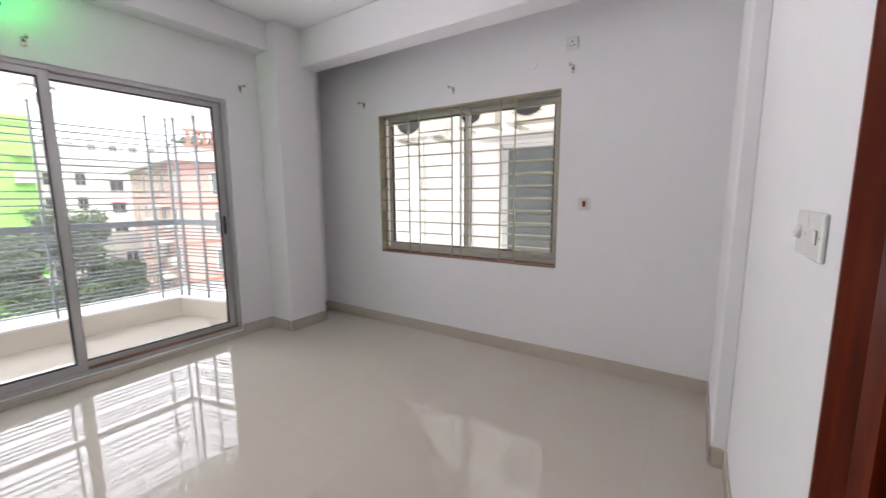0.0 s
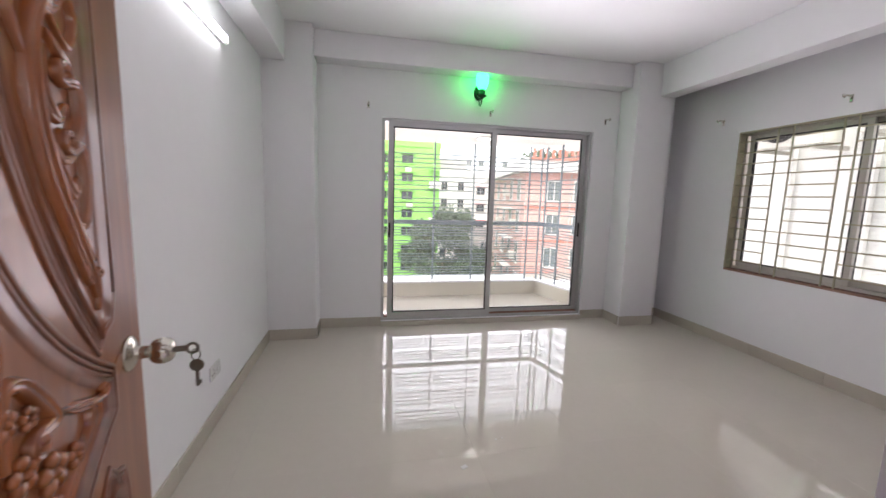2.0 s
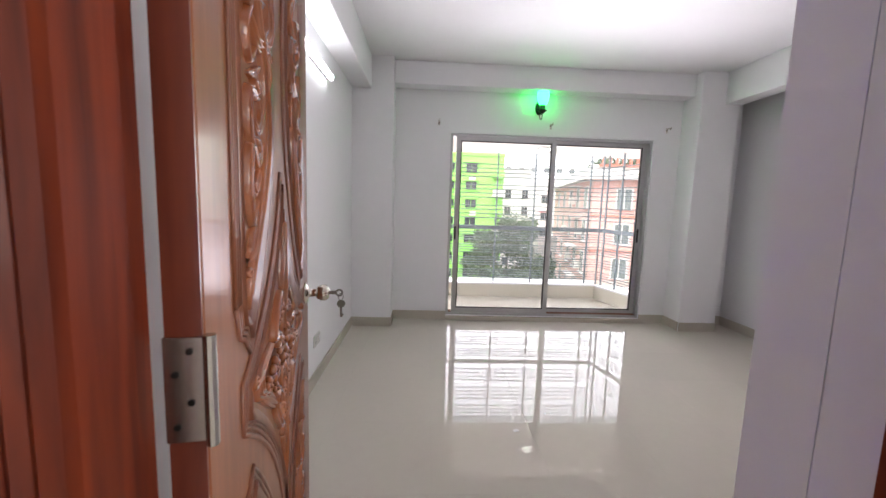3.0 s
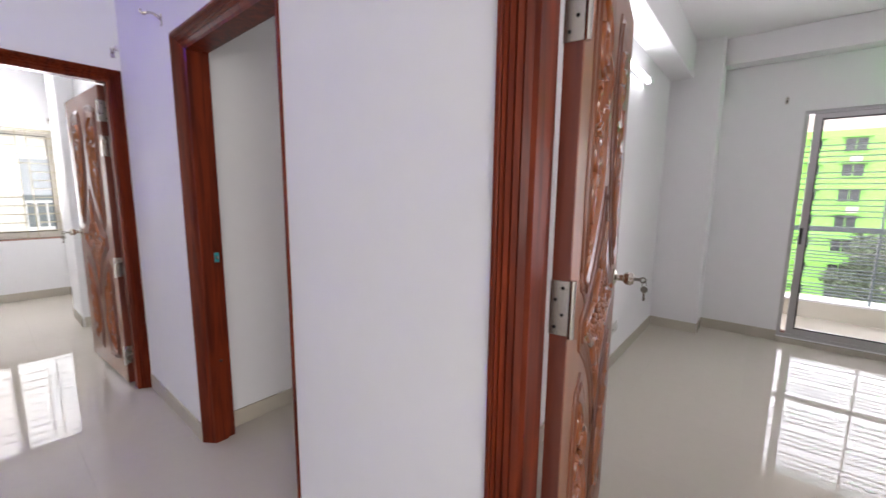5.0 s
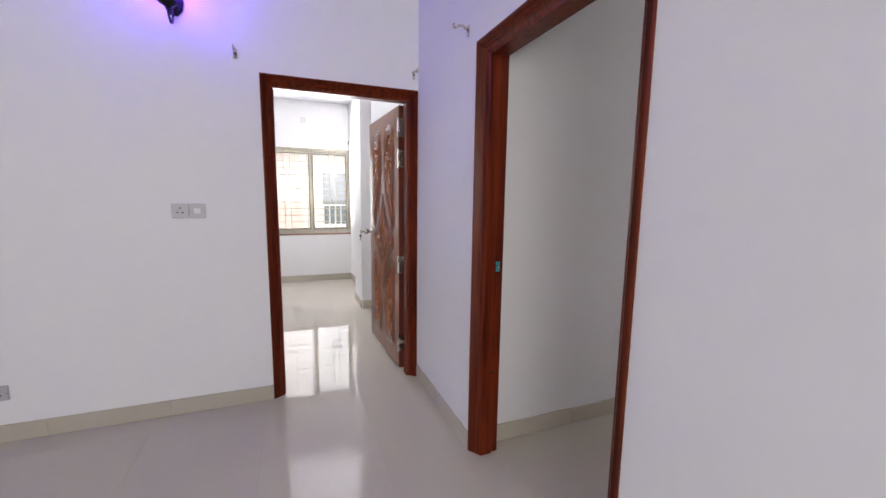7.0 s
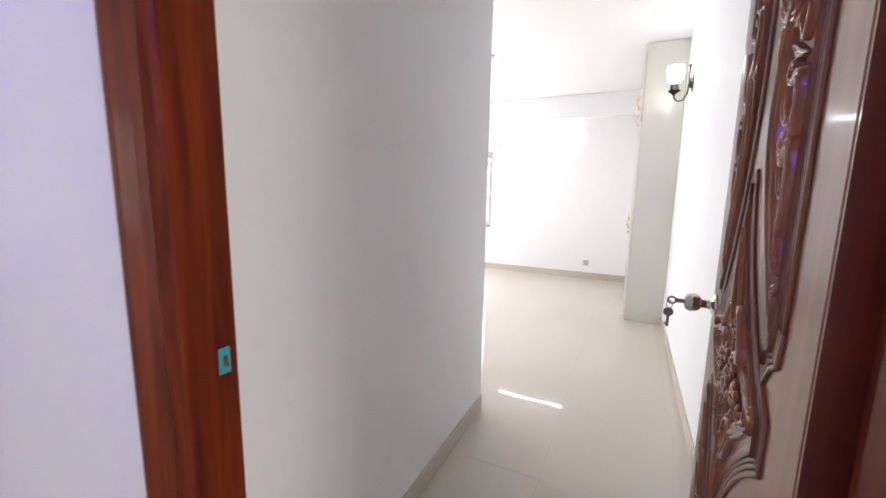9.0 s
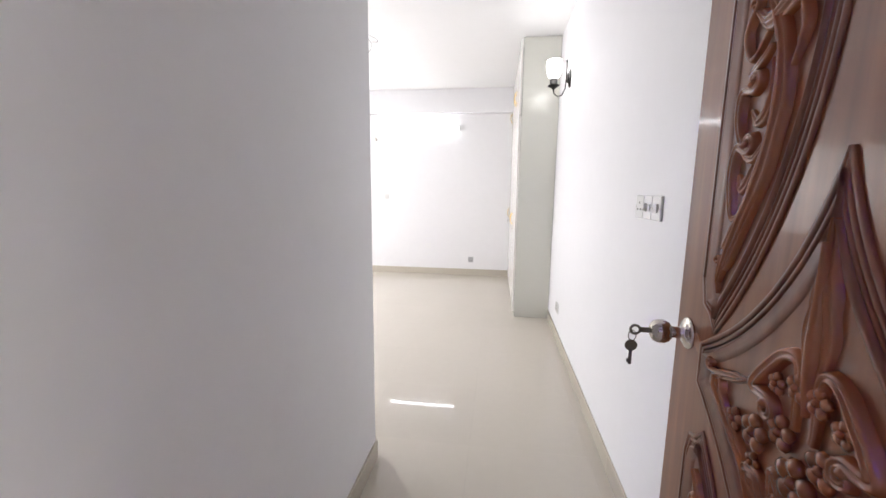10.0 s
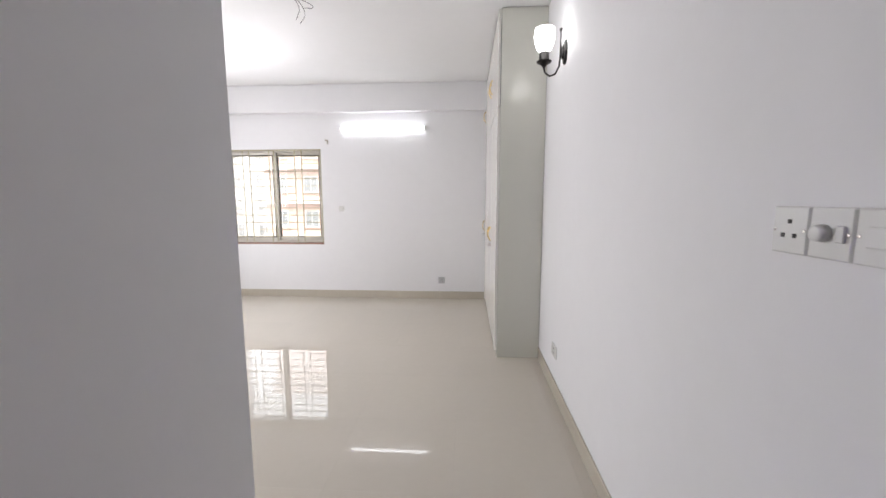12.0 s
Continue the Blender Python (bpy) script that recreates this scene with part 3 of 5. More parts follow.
def carving(loop, mirror, seed, floral=False):
    """The relief inside one panel: sweeping fronds and curls, in the middle panel paired about a leaf with flowers."""
    bm = bmesh.new()
    keep = inset(loop, 0.050)
    low, high = min(p.y for p in keep), max(p.y for p in keep)
    rows = []
    for k in range(61):
        z = low + (high - low) * (0.012 + 0.976 * k / 60)
        xs = [x * 0.004 for x in range(10, 200) if inside(keep, Vector((x * 0.004, z)))]
        rows.append((min(xs), max(xs), z) if xs else (rows[-1][0], rows[-1][1], z) if rows else (0.42, 0.42, z))

    def place(u, v):
        s = max(0.0, min(59.99, v * 60))
        i = int(s)
        a, b, t = rows[i], rows[i + 1], s - int(s)
        x0, x1, z = (a[q] + (b[q] - a[q]) * t for q in range(3))
        return Vector((x0 + (x1 - x0) * u, z))

    if floral:
        for h in (1, -1):
            m = lambda u, h=h: 0.5 + h * (u - 0.5)
            arc = lambda pts: [(m(u), v) for u, v in pts]
            frond(bm, place, arc(((0.52, 0.66), (0.66, 0.80), (0.60, 0.90), (0.52, 0.97))), 3, 0.0085, mirror)
            frond(bm, place, arc(((0.54, 0.58), (0.60, 0.70), (0.78, 0.70), (0.80, 0.61), (0.68, 0.60))), 2, 0.0095, mirror, 0.013, True)
            frond(bm, place, arc(((0.66, 0.36), (0.86, 0.40), (0.95, 0.54), (0.84, 0.60))), 3, 0.0085, mirror, 0.011)
            frond(bm, place, arc(((0.97, 0.46), (0.90, 0.50), (0.92, 0.56), (0.99, 0.55))), 1, 0.009, mirror, 0.010, True)
            frond(bm, place, arc(((0.53, 0.14), (0.62, 0.26), (0.84, 0.30), (0.86, 0.40), (0.72, 0.42), (0.68, 0.36))), 3, 0.0085, mirror, 0.012, True)
            frond(bm, place, arc(((0.52, 0.06), (0.70, 0.14), (0.80, 0.22), (0.66, 0.24))), 2, 0.0075, mirror, 0.010, True)
            frond(bm, place, arc(((0.54, 0.30), (0.62, 0.38), (0.60, 0.47), (0.54, 0.43))), 2, 0.0075, mirror, 0.011, True)
            flower(bm, place(m(0.70), 0.505), 0.0175, mirror)
            flower(bm, place(m(0.58), 0.555), 0.0150, mirror)
            for u, v, s in ((0.57, 0.66, 0.012), (0.56, 0.385, 0.012), (0.60, 0.31, 0.011), (0.84, 0.49, 0.012), (0.76, 0.44, 0.010), (0.55, 0.20, 0.010), (0.70, 0.64, 0.010)):
                flower(bm, place(m(u), v), s, mirror)
        frond(bm, place, ((0.5, 0.62), (0.5, 0.75), (0.5, 0.93)), 1, 0.012, mirror, 0.014)
        frond(bm, place, ((0.5, 0.05), (0.5, 0.2), (0.5, 0.42)), 1, 0.010, mirror, 0.012)
        flower(bm, place(0.5, 0.49), 0.020, mirror)
        return bm
    top = high - low > 0.6
    size = 1.0 if top else 0.85
    for ctrl, ridges, thick, lift, curl in (
            (((0.30, 0.05), (0.62, 0.17), (0.86, 0.34), (0.74, 0.54), (0.36, 0.70)), 3, 0.0105, 0.014, False),
            (((0.10, 0.13), (0.42, 0.15), (0.70, 0.23), (0.82, 0.33)), 4, 0.0080, 0.011, False),
            (((0.76, 0.24), (0.36, 0.21), (0.12, 0.29), (0.18, 0.37), (0.40, 0.36)), 2, 0.0095, 0.012, True),
            (((0.82, 0.40), (0.52, 0.34), (0.16, 0.41), (0.14, 0.49), (0.36, 0.49)), 2, 0.0090, 0.012, True),
            (((0.50, 0.62), (0.22, 0.56), (0.08, 0.62), (0.22, 0.67)), 1, 0.0095, 0.010, True),
            (((0.20, 0.66), (0.48, 0.62), (0.86, 0.66), (0.92, 0.76), (0.64, 0.80)), 4, 0.0095, 0.014, False),
            (((0.40, 0.72), (0.16, 0.77), (0.20, 0.87), (0.50, 0.86), (0.46, 0.79)), 2, 0.0090, 0.012, True),
            (((0.70, 0.78), (0.86, 0.85), (0.66, 0.93), (0.34, 0.96)), 3, 0.0080, 0.011, False),
            (((0.84, 0.50), (0.96, 0.56), (0.90, 0.62)), 1, 0.0085, 0.010, True),
            (((0.26, 0.31), (0.44, 0.28), (0.64, 0.33)), 3, 0.0070, 0.009, False),
            (((0.30, 0.45), (0.50, 0.42), (0.66, 0.46), (0.60, 0.54)), 3, 0.0070, 0.009, False),
            (((0.16, 0.53), (0.34, 0.54), (0.54, 0.57)), 2, 0.0070, 0.009, False),
            (((0.34, 0.08), (0.66, 0.10), (0.80, 0.17), (0.94, 0.28)), 2, 0.0075, 0.009, False),
            (((0.44, 0.68), (0.62, 0.72), (0.76, 0.73)), 3, 0.0070, 0.009, False),
            (((0.34, 0.02), (0.16, 0.06), (0.20, 0.10)), 1, 0.0070, 0.009, True)):
        frond(bm, place, [(u, v if top else 1 - v) for u, v in ctrl], ridges, thick * size, mirror, lift, curl)
    return bm


WIDE = Matrix.Diagonal((1.03, 1, 1, 1))


def door_leaf(m, hand, hinges, label):
    """A carved leaf on its hinges. hand 1: it reaches along +x from the hinge, -1: along -x."""
    ob = thing("door_leaf", m @ WIDE, label, "door", "carved bedroom doors")
    flip = (lambda x: x) if hand > 0 else (lambda x: -x)
    span = lambda a, b: (min(flip(a), flip(b)), max(flip(a), flip(b)))
    x0, x1 = span(0.004, 0.84)
    part("slab", boxes((x0, 0.0, 0.012, x1, 0.042, 2.02), bevel=0.003), LEAFWOOD, ob)
    x0, x1 = span(0.0, 0.0035)
    part("edge_strip", boxes((x0, 0.001, 0.014, x1, 0.041, 2.018)), EDGEWOOD, ob, "dark red stained leaf edge")
    near, far = (lambda x: flip(x)), (lambda x: flip(0.84 - x))
    for k, (loop, mirror, floral) in enumerate(((upper_outline(), near, False), (upper_outline(), far, False), (lozenge_outline(), near, True),
                                                (lower_outline(), near, False), (lower_outline(), far, False))):
        rim = part("panel_moulding", moulding(loop, mirror), MOULDWOOD, ob, smooth=True)
        part("carving", carving(loop, mirror, 3 + k, floral), CARVEWOOD, rim, "deeply carved glossy foliage scrolls", smooth=True)
    for z in hinges:
        x0, x1 = span(-0.003, 0.0)
        bm = boxes((x0, -0.004, z - 0.065, x1, 0.043, z + 0.065), bevel=0.001)
        add_tube(bm, [Vector((flip(-0.004), -0.008, z - 0.068)), Vector((flip(-0.004), -0.008, z + 0.068))], 0.0075, 10)
        hinge = part("hinge", bm, STEEL, ob, "brushed steel butt hinge")
        for dz, dy in ((-0.045, 0.030), (-0.015, 0.014), (0.02, 0.030), (0.048, 0.014)):
            bm = bmesh.new()
            add_lathe(bm, [(0.0042, 0), (0.0042, 0.0012), (0.002, 0.0016)], 8, pose(flip(-0.003), dy, z + dz, 0, -90 * hand))
            part("screw", bm, BLACKMETAL, hinge)
    xk, zk = flip(0.777), 1.03
    turn = pose(xk, 0, zk, 90)
    bm = bmesh.new()
    add_lathe(bm, [(0.034, 0), (0.034, 0.004), (0.029, 0.007), (0.027, 0.007), (0.025, 0.010), (0.016, 0.011), (0.013, 0.014), (0.012, 0.034), (0.017, 0.037)], 24, turn)
    knob = part("rosette", bm, CHROME, ob, "round polished nickel rosette", smooth=True)
    bm = bmesh.new()
    add_lathe(bm, [(0.012, 0.034), (0.021, 0.040), (0.026, 0.050), (0.0265, 0.060), (0.023, 0.070), (0.014, 0.076), (0.010, 0.077)], 32, turn, 10, 0.10)
    part("knob", bm, CHROME, knob, "fluted nickel door knob", smooth=True)
    bm = bmesh.new()
    add_box(bm, xk - 0.0015, -0.100, zk - 0.006, xk + 0.0015, -0.076, zk + 0.006, 0.001)
    add_tube(bm, [Vector((xk, -0.107 + 0.010 * math.cos(a), zk - 0.001 + 0.010 * math.sin(a))) for a in (k * math.pi / 6 for k in range(13))], 0.003, 6, 1, Vector((1, 0, 0)))
    add_tube(bm, [Vector((xk, -0.112 + 0.008 * math.cos(a), zk - 0.015 + 0.012 * math.sin(a))) for a in (k * math.pi / 6 for k in range(13))], 0.0011, 6, 1, Vector((1, 0, 0)))
    add_lathe(bm, [(0.013, -0.0012), (0.0135, 0), (0.013, 0.0012)], 14, pose(xk, -0.113, zk - 0.038, 0, 90))
    add_box(bm, xk - 0.0012, -0.1165, zk - 0.083, xk + 0.0012, -0.1095, zk - 0.048, 0.0006)
    add_box(bm, xk - 0.0012, -0.120, zk - 0.078, xk + 0.0012, -0.1160, zk - 0.070)
    part("keys", bm, KEYSTEEL, knob, "two small steel keys on a ring")
    bm = bmesh.new()
    for k in range(7):
        add_lathe(bm, [(0.016 - 0.0016 * k, 0), (0.015 - 0.0016 * k, 0.0012)], 12, pose(flip(0.735 - 0.011 * k), -0.0002, zk - 0.004 * (k % 3) - 0.003 * k, 90))
    part("varnish_smear", bm, WATERMARK, ob, "orange varnish smear beside the knob")
    return ob


FRAME_LABEL = "dark red varnished moulded timber door frame"
door_frame("door_1", pose(-1.083, -0.86, 0), 1.0, 2.09, FRAME_LABEL)
door_frame("door_2", pose(-2.9, -0.86, 0), 1.0, 2.09, FRAME_LABEL + " of the passage")
door_frame("door_3", pose(-3.835, -1.866, 0, 0, 0, 90), 1.0, 2.09, FRAME_LABEL + " in the hall wall")
door_frame("door_4", pose(0.735, -0.43, 0, 0, 0, 180), 0.735, 2.05, "brown varnished moulded bathroom door frame")
LEAF = "open carved red-brown timber door with keys,"
door_leaf(pose(-0.978, -0.699, 0, 0, 0, LEAF_A), 1, (0.22, 1.10, 1.74), LEAF + " by the bedroom wall")
leaf = door_leaf(pose(-1.992, -0.706, 0, 0, 0, -LEAF_C), -1, (0.22, 0.84, 1.64, 1.86), LEAF + " in the passage")
copy_thing(leaf, pose(-3.989, -0.961, 0, 0, 0, 90 - LEAF_B) @ WIDE)["label"] = LEAF + " to another room"
bath = thing("bathroom_door", pose(0.666, -0.48, 0, 0, 0, 180), "closed dark red flush bathroom door in its frame", "door")
part("slab", boxes((0.0, 0, 0.012, 0.597, 0.036, 1.975), bevel=0.002), FRAMEWOOD, bath)
bm = bmesh.new()
add_lathe(bm, [(0.03, 0), (0.03, 0.006), (0.012, 0.012), (0.012, 0.034), (0.025, 0.045), (0.025, 0.06), (0.012, 0.07)], 20, pose(0.535, 0, 1.0, 90))
part("knob", bm, CHROME, bath, smooth=True)
strike = thing("strike_plate", pose(-2.8275, -0.757, 1.018), "steel strike plate with teal protective tape on the jamb", "strike plate")
part("tape", boxes((0, -0.011, -0.025, 0.002, 0.011, 0.025)), BLUETAPE, strike, "teal protective tape")
part("plate", boxes((0.0022, -0.003, -0.011, 0.0035, 0.006, 0.009)), STEEL, strike)
bolt = thing("floor_bolt_socket", pose(-2.828, -0.775, 0.46), "small dark bolt socket on the jamb", "bolt socket")
part("pin", boxes((0.0, -0.006, -0.004, 0.014, 0.006, 0.004), bevel=0.001), BLACKMETAL, bolt)


# ---- windows and sliding door ----
def sash(parent, name, x0, x1, z0, z1, y, stile, mat, glass=None):
    """One framed pane of a sliding window or door, with its dark seals."""
    bm = boxes((x0, y, z0, x0 + stile, y + 0.028, z1), (x1 - stile, y, z0, x1, y + 0.028, z1),
               (x0 + stile, y + 0.001, z0, x1 - stile, y + 0.027, z0 + stile), (x0 + stile, y + 0.001, z1 - stile * 0.8, x1 - stile, y + 0.027, z1), bevel=0.0015)
    frame_ob = part(name, bm, mat, parent)
    e = 0.012
    bm = boxes((x0 + stile, y + 0.004, z0 + stile, x0 + stile + e, y + 0.024, z1 - stile * 0.8), (x1 - stile - e, y + 0.004, z0 + stile, x1 - stile, y + 0.024, z1 - stile * 0.8),
               (x0 + stile + e, y + 0.005, z0 + stile, x1 - stile - e, y + 0.023, z0 + stile + e), (x0 + stile + e, y + 0.005, z1 - stile * 0.8 - e, x1 - stile - e, y + 0.023, z1 - stile * 0.8))
    part("seal", bm, SEAL, frame_ob, "black rubber glazing seal")
    pane = part("pane", boxes((x0 + stile + e, y + 0.012, z0 + stile + e, x1 - stile - e, y + 0.016, z1 - stile * 0.8 - e)), glass or GLASS, frame_ob, "glass pane")
    pane.visible_shadow = False
    return frame_ob


def outer_frame(parent, w, h, d, t, mat):
    bm = boxes((0, 0, 0, t, d, h), (w - t, 0, 0, w, d, h), (t, 0.001, h - t, w - t, d - 0.001, h), (t, 0.001, 0, w - t, d - 0.001, t * 0.9), bevel=0.002)
    part("window_frame", bm, mat, parent)
    bm = boxes(*[(t, y, t * 0.9, w - t, y + 0.004, t * 0.9 + 0.014) for y in (d * 0.2, d * 0.5, d * 0.8)])
    part("track", bm, SILL, parent, "dusty reddish bottom track")


slide = thing("window_1", pose(-0.465, 3.262, 0.05), "two-leaf aluminium sliding glass door to the balcony", "sliding door", kind="structure")
outer_frame(slide, 2.30, 2.065, 0.09, 0.03, ALU)
sash(slide, "left_sash", 0.066, 1.20, 0.028, 2.034, 0.010, 0.052, ALU, DUSTYHAZE)
sash(slide, "right_sash", 1.15, 2.27, 0.028, 2.034, 0.050, 0.050, ALU, HAZEGLASS)
part("handle", boxes((2.230, 0.040, 0.90, 2.250, 0.0495, 1.06), bevel=0.002), SEAL, slide, "black recessed pull")
part("lock", boxes((0.070, 0.002, 0.88, 0.092, 0.0095, 1.03), bevel=0.002), SEAL, slide, "black sash lock")


def grille(parent, w, h, y):
    """Cream iron bars: a rim, three pairs of uprights and rows of short rods."""
    t = 0.010
    bm = boxes((0, y, 0, t, y + t, h), (w - t, y, 0, w, y + t, h), (t, y + 0.001, h - t, w - t, y + t - 0.001, h), (t, y + 0.001, 0, w - t, y + t - 0.001, t))
    part("grille_rim", bm, GRILLE, parent, "cream painted iron rim")
    ups = [w * f for f in (0.195, 0.265, 0.465, 0.515, 0.725, 0.795)]
    for x in ups:
        part("bar", boxes((x, y + 0.001, t, x + 0.011, y + 0.010, h - t)), GRILLE, parent)
    n = 12
    cells = [(t, ups[0])] + [(ups[1] + 0.011, ups[2]), (ups[3] + 0.011, ups[4]), (ups[5] + 0.011, w - t)]
    for k in range(1, n + 1):
        z = h * k / (n + 1)
        spans = [(t, w - t)] if k in (3, 4, 9, 10) else cells
        for a, b in spans:
            part("rod", boxes((a, y + 0.001, z, b, y + 0.011, z + 0.011)), GRILLE, parent)


def barred_window(name, m, w, h, split, shift, label, glass=None):
    """A sliding window deep in the wall, seen from the room at -y, with its grille on the room's side."""
    ob = thing(name, m, label, "window", kind="structure")
    part("sill", boxes((0, 0.002, 0.0, w, 0.148, 0.018), bevel=0.002), SILL, ob, "thin red-brown stone sill")
    part("reveal_trim", boxes((0, 0.004, 0.019, 0.012, 0.07, h), (w - 0.012, 0.004, 0.019, w, 0.07, h), (0.012, 0.004, h - 0.012, w - 0.012, 0.07, h)), GRILLE, ob, "cream painted iron lining")
    bm = boxes((0, 0, 0, 0.028, 0.07, h - 0.019), (w - 0.028, 0, 0, w, 0.07, h - 0.019), (0.028, 0.001, h - 0.047, w - 0.028, 0.069, h - 0.019), (0.028, 0.001, 0, w - 0.028, 0.069, 0.026), bevel=0.002)
    me = part("casing", bm, BRONZE, ob, "bronze grey aluminium casing")
    me.location = (0, 0.075, 0.019)
    sash(me, "sash", 0.03 + shift, split + 0.04 + shift, 0.026, h - 0.049, 0.006, 0.042, BRONZE, glass)
    sash(me, "sash", split, w - 0.03, 0.026, h - 0.049, 0.038, 0.042, BRONZE, glass)
    grille(ob, w, h, 0.012)
    return ob


BARRED = "sliding aluminium window behind a cream painted iron grille"
barred_window("window_2", pose(2.838, 2.40, 0.73, 0, 0, -90), 1.76, 1.31, 0.90, 0.02, BARRED)
barred_window("window_3", pose(-5.70, 5.231, 0.73), 1.357, 1.27, 0.66, 0.0, BARRED + " in the far bedroom", HAZEGLASS)
barred_window("window_4", pose(-7.6, -2.06, 0.74, 0, 0, 90), 1.27, 1.34, 0.63, 0.0, BARRED + " in the west bedroom", HAZEGLASS)


# ---- fittings ----
def curtain_hook(m):
    """A small chrome curtain-rod bracket on a wall that looks towards -y."""
    ob = thing("curtain_bracket", m, "small chrome curtain rod bracket screwed to the wall", "bracket", "curtain brackets")
    part("plate", boxes((-0.011, -0.004, -0.028, 0.011, 0, 0.028), bevel=0.002), CHROME, ob)
    bm = bmesh.new()
    add_tube(bm, [Vector((0, -0.004 - 0.07 * t, 0.004 + 0.016 * math.sin(t * 3.1))) for t in (0, 0.2, 0.4, 0.6, 0.8, 1.0)], [0.009, 0.007, 0.006, 0.006, 0.007, 0.008], 8, 1, Vector((1, 0, 0)))
    add_tube(bm, [Vector((0, -0.074 - 0.011 * math.sin(a), 0.015 - 0.011 * math.cos(a))) for a in (-1.6, -0.8, 0, 0.8, 1.6, 2.4)], 0.005, 8, 1, Vector((1, 0, 0)))
    part("arm", bm, CHROME, ob, smooth=True)
    return ob


hook = curtain_hook(pose(-0.60, 3.24, 2.215))
for m in (pose(0.64, 3.24, 2.222), pose(1.97, 3.24, 2.23), pose(2.838, 2.58, 2.16, 0, 0, -90), pose(2.838, 1.55, 2.155, 0, 0, -90), pose(2.838, 0.565, 2.155, 0, 0, -90),
          pose(-3.835, -1.99, 2.18, 0, 0, 90), pose(-3.835, -0.895, 2.19, 0, 0, 90), pose(-3.01, -0.86, 2.18), pose(-4.245, 5.231, 2.09), pose(-7.6, -0.83, 2.20, 0, 0, 90)):
    copy_thing(hook, m)


def plate(name, m, w, h, gangs, label, mat=None):
    """A switch or socket plate in one or more gangs on a wall that looks towards -y."""
    ob = thing(name, m, label, "switch" if "switch" in name else "socket")
    g = w / len(gangs)
    for k, kind in enumerate(gangs):
        x = -w / 2 + g * k
        gang = part("gang_plate", boxes((x + 0.001, -0.009, -h / 2, x + g - 0.001, 0, h / 2), bevel=0.003), mat or PLASTIC, ob)
        c = x + g / 2
        if kind == "socket":
            for dx, dz in ((0, 0.016), (-0.013, -0.010), (0.013, -0.010)):
                part("socket_hole", boxes((c + dx - 0.004, -0.0102, dz - 0.004, c + dx + 0.004, -0.009, dz + 0.004)), SEAL, gang, "dark socket hole")
        elif kind == "rocker":
            part("rocker", boxes((c - 0.017, -0.015, -0.016, c + 0.017, -0.009, 0.016), bevel=0.002), PLASTIC, gang)
        elif kind == "red":
            part("rocker", boxes((c - 0.012, -0.014, -0.020, c + 0.012, -0.009, 0.020), bevel=0.002), REDPL, gang, "dark red rocker")
        elif kind == "dimmer":
            bm = bmesh.new()
            add_lathe(bm, [(0.016, 0.009), (0.014, 0.022), (0.008, 0.024)], 20, pose(c - 0.012, 0, 0, 90))
            part("dial", bm, PLASTIC, gang, "round ivory dimmer dial", smooth=True)
            part("rocker", boxes((c + 0.014, -0.014, -0.014, c + 0.030, -0.009, 0.014), bevel=0.002), PLASTIC, gang)
        elif kind == "dial":
            bm = bmesh.new()
            add_lathe(bm, [(0.014, 0.009), (0.012, 0.017), (0.007, 0.018)], 18, pose(c - 0.010, 0, 0, 90))
            part("dial", bm, PLASTIC, gang, "small round dimmer dial", smooth=True)
        elif kind == "rockers":
            for dx in (-0.02, 0, 0.02):
                part("rocker", boxes((c + dx - 0.008, -0.014, -0.014, c + dx + 0.008, -0.009, 0.014), bevel=0.002), PLASTIC, gang)
        for dx in (-0.4, 0.4):
            bm = bmesh.new()
            add_lathe(bm, [(0.003, 0.009), (0.003, 0.0102), (0.001, 0.0106)], 8, pose(c + dx * g, 0, 0, 90))
            part("screw", bm, STEEL, gang)
    return ob


plate("switch_plate", pose(-1.79, 0.766, 1.274, 0, 0, -90), 0.245, 0.088, ("socket", "dimmer", "rocker"), "white three-gang switch plate with a dimmer dial")
plate("socket_plate", pose(-1.79, 2.70, 0.295, 0, 0, -90), 0.13, 0.085, ("socket",), "white wall socket above the skirting")
plate("socket_plate", pose(-2.741, 5.231, 0.25), 0.085, 0.085, ("socket",), "grey-white socket low on the wall", GREYPL)
plate("switch_plate", pose(-4.085, 5.231, 1.215), 0.075, 0.075, ("rocker",), "small white switch beside the window")
plate("socket_plate", pose(-3.835, -2.28, 1.26, 0, 0, 90), 0.175, 0.085, ("socket", "rocker"), "grey two-gang socket and switch plate", GREYPL)
plate("socket_plate", pose(-3.835, -3.27, 0.28, 0, 0, 90), 0.19, 0.085, ("socket", "socket"), "grey double socket above the skirting", GREYPL)
plate("socket_plate", pose(2.838, 0.575, 2.32, 0, 0, -90), 0.085, 0.085, ("socket",), "white socket high on the wall")
plate("switch_plate", pose(2.838, 0.45, 1.22, 0, 0, -90), 0.088, 0.088, ("red",), "white plate with a dark red switch")
plate("switch_plate", pose(0.96, -0.43, 1.21, 0, 0, 180), 0.21, 0.088, ("dial", "rockers"), "white switch plate with a dimmer beside the bathroom door")
plate("socket_plate", pose(-1.495, 1.62, 0.32, 0, 0, 90), 0.15, 0.085, ("socket", "rocker"), "white socket low on the bedroom wall")
plate("socket_plate", pose(-7.6, -1.5, 2.5, 0, 0, 90), 0.085, 0.085, ("rocker",), "small white plate above the window")
cover = thing("cable_cover", pose(2.838, 0.86, 2.24, 0, 0, -90), "round painted-over cable cover on the wall", "wall cover")
bm = bmesh.new()
add_lathe(bm, [(0.042, 0), (0.042, 0.002), (0.038, 0.004)], 24, pose(0, 0, 0, 90))
part("disc", bm, PAINT, cover)


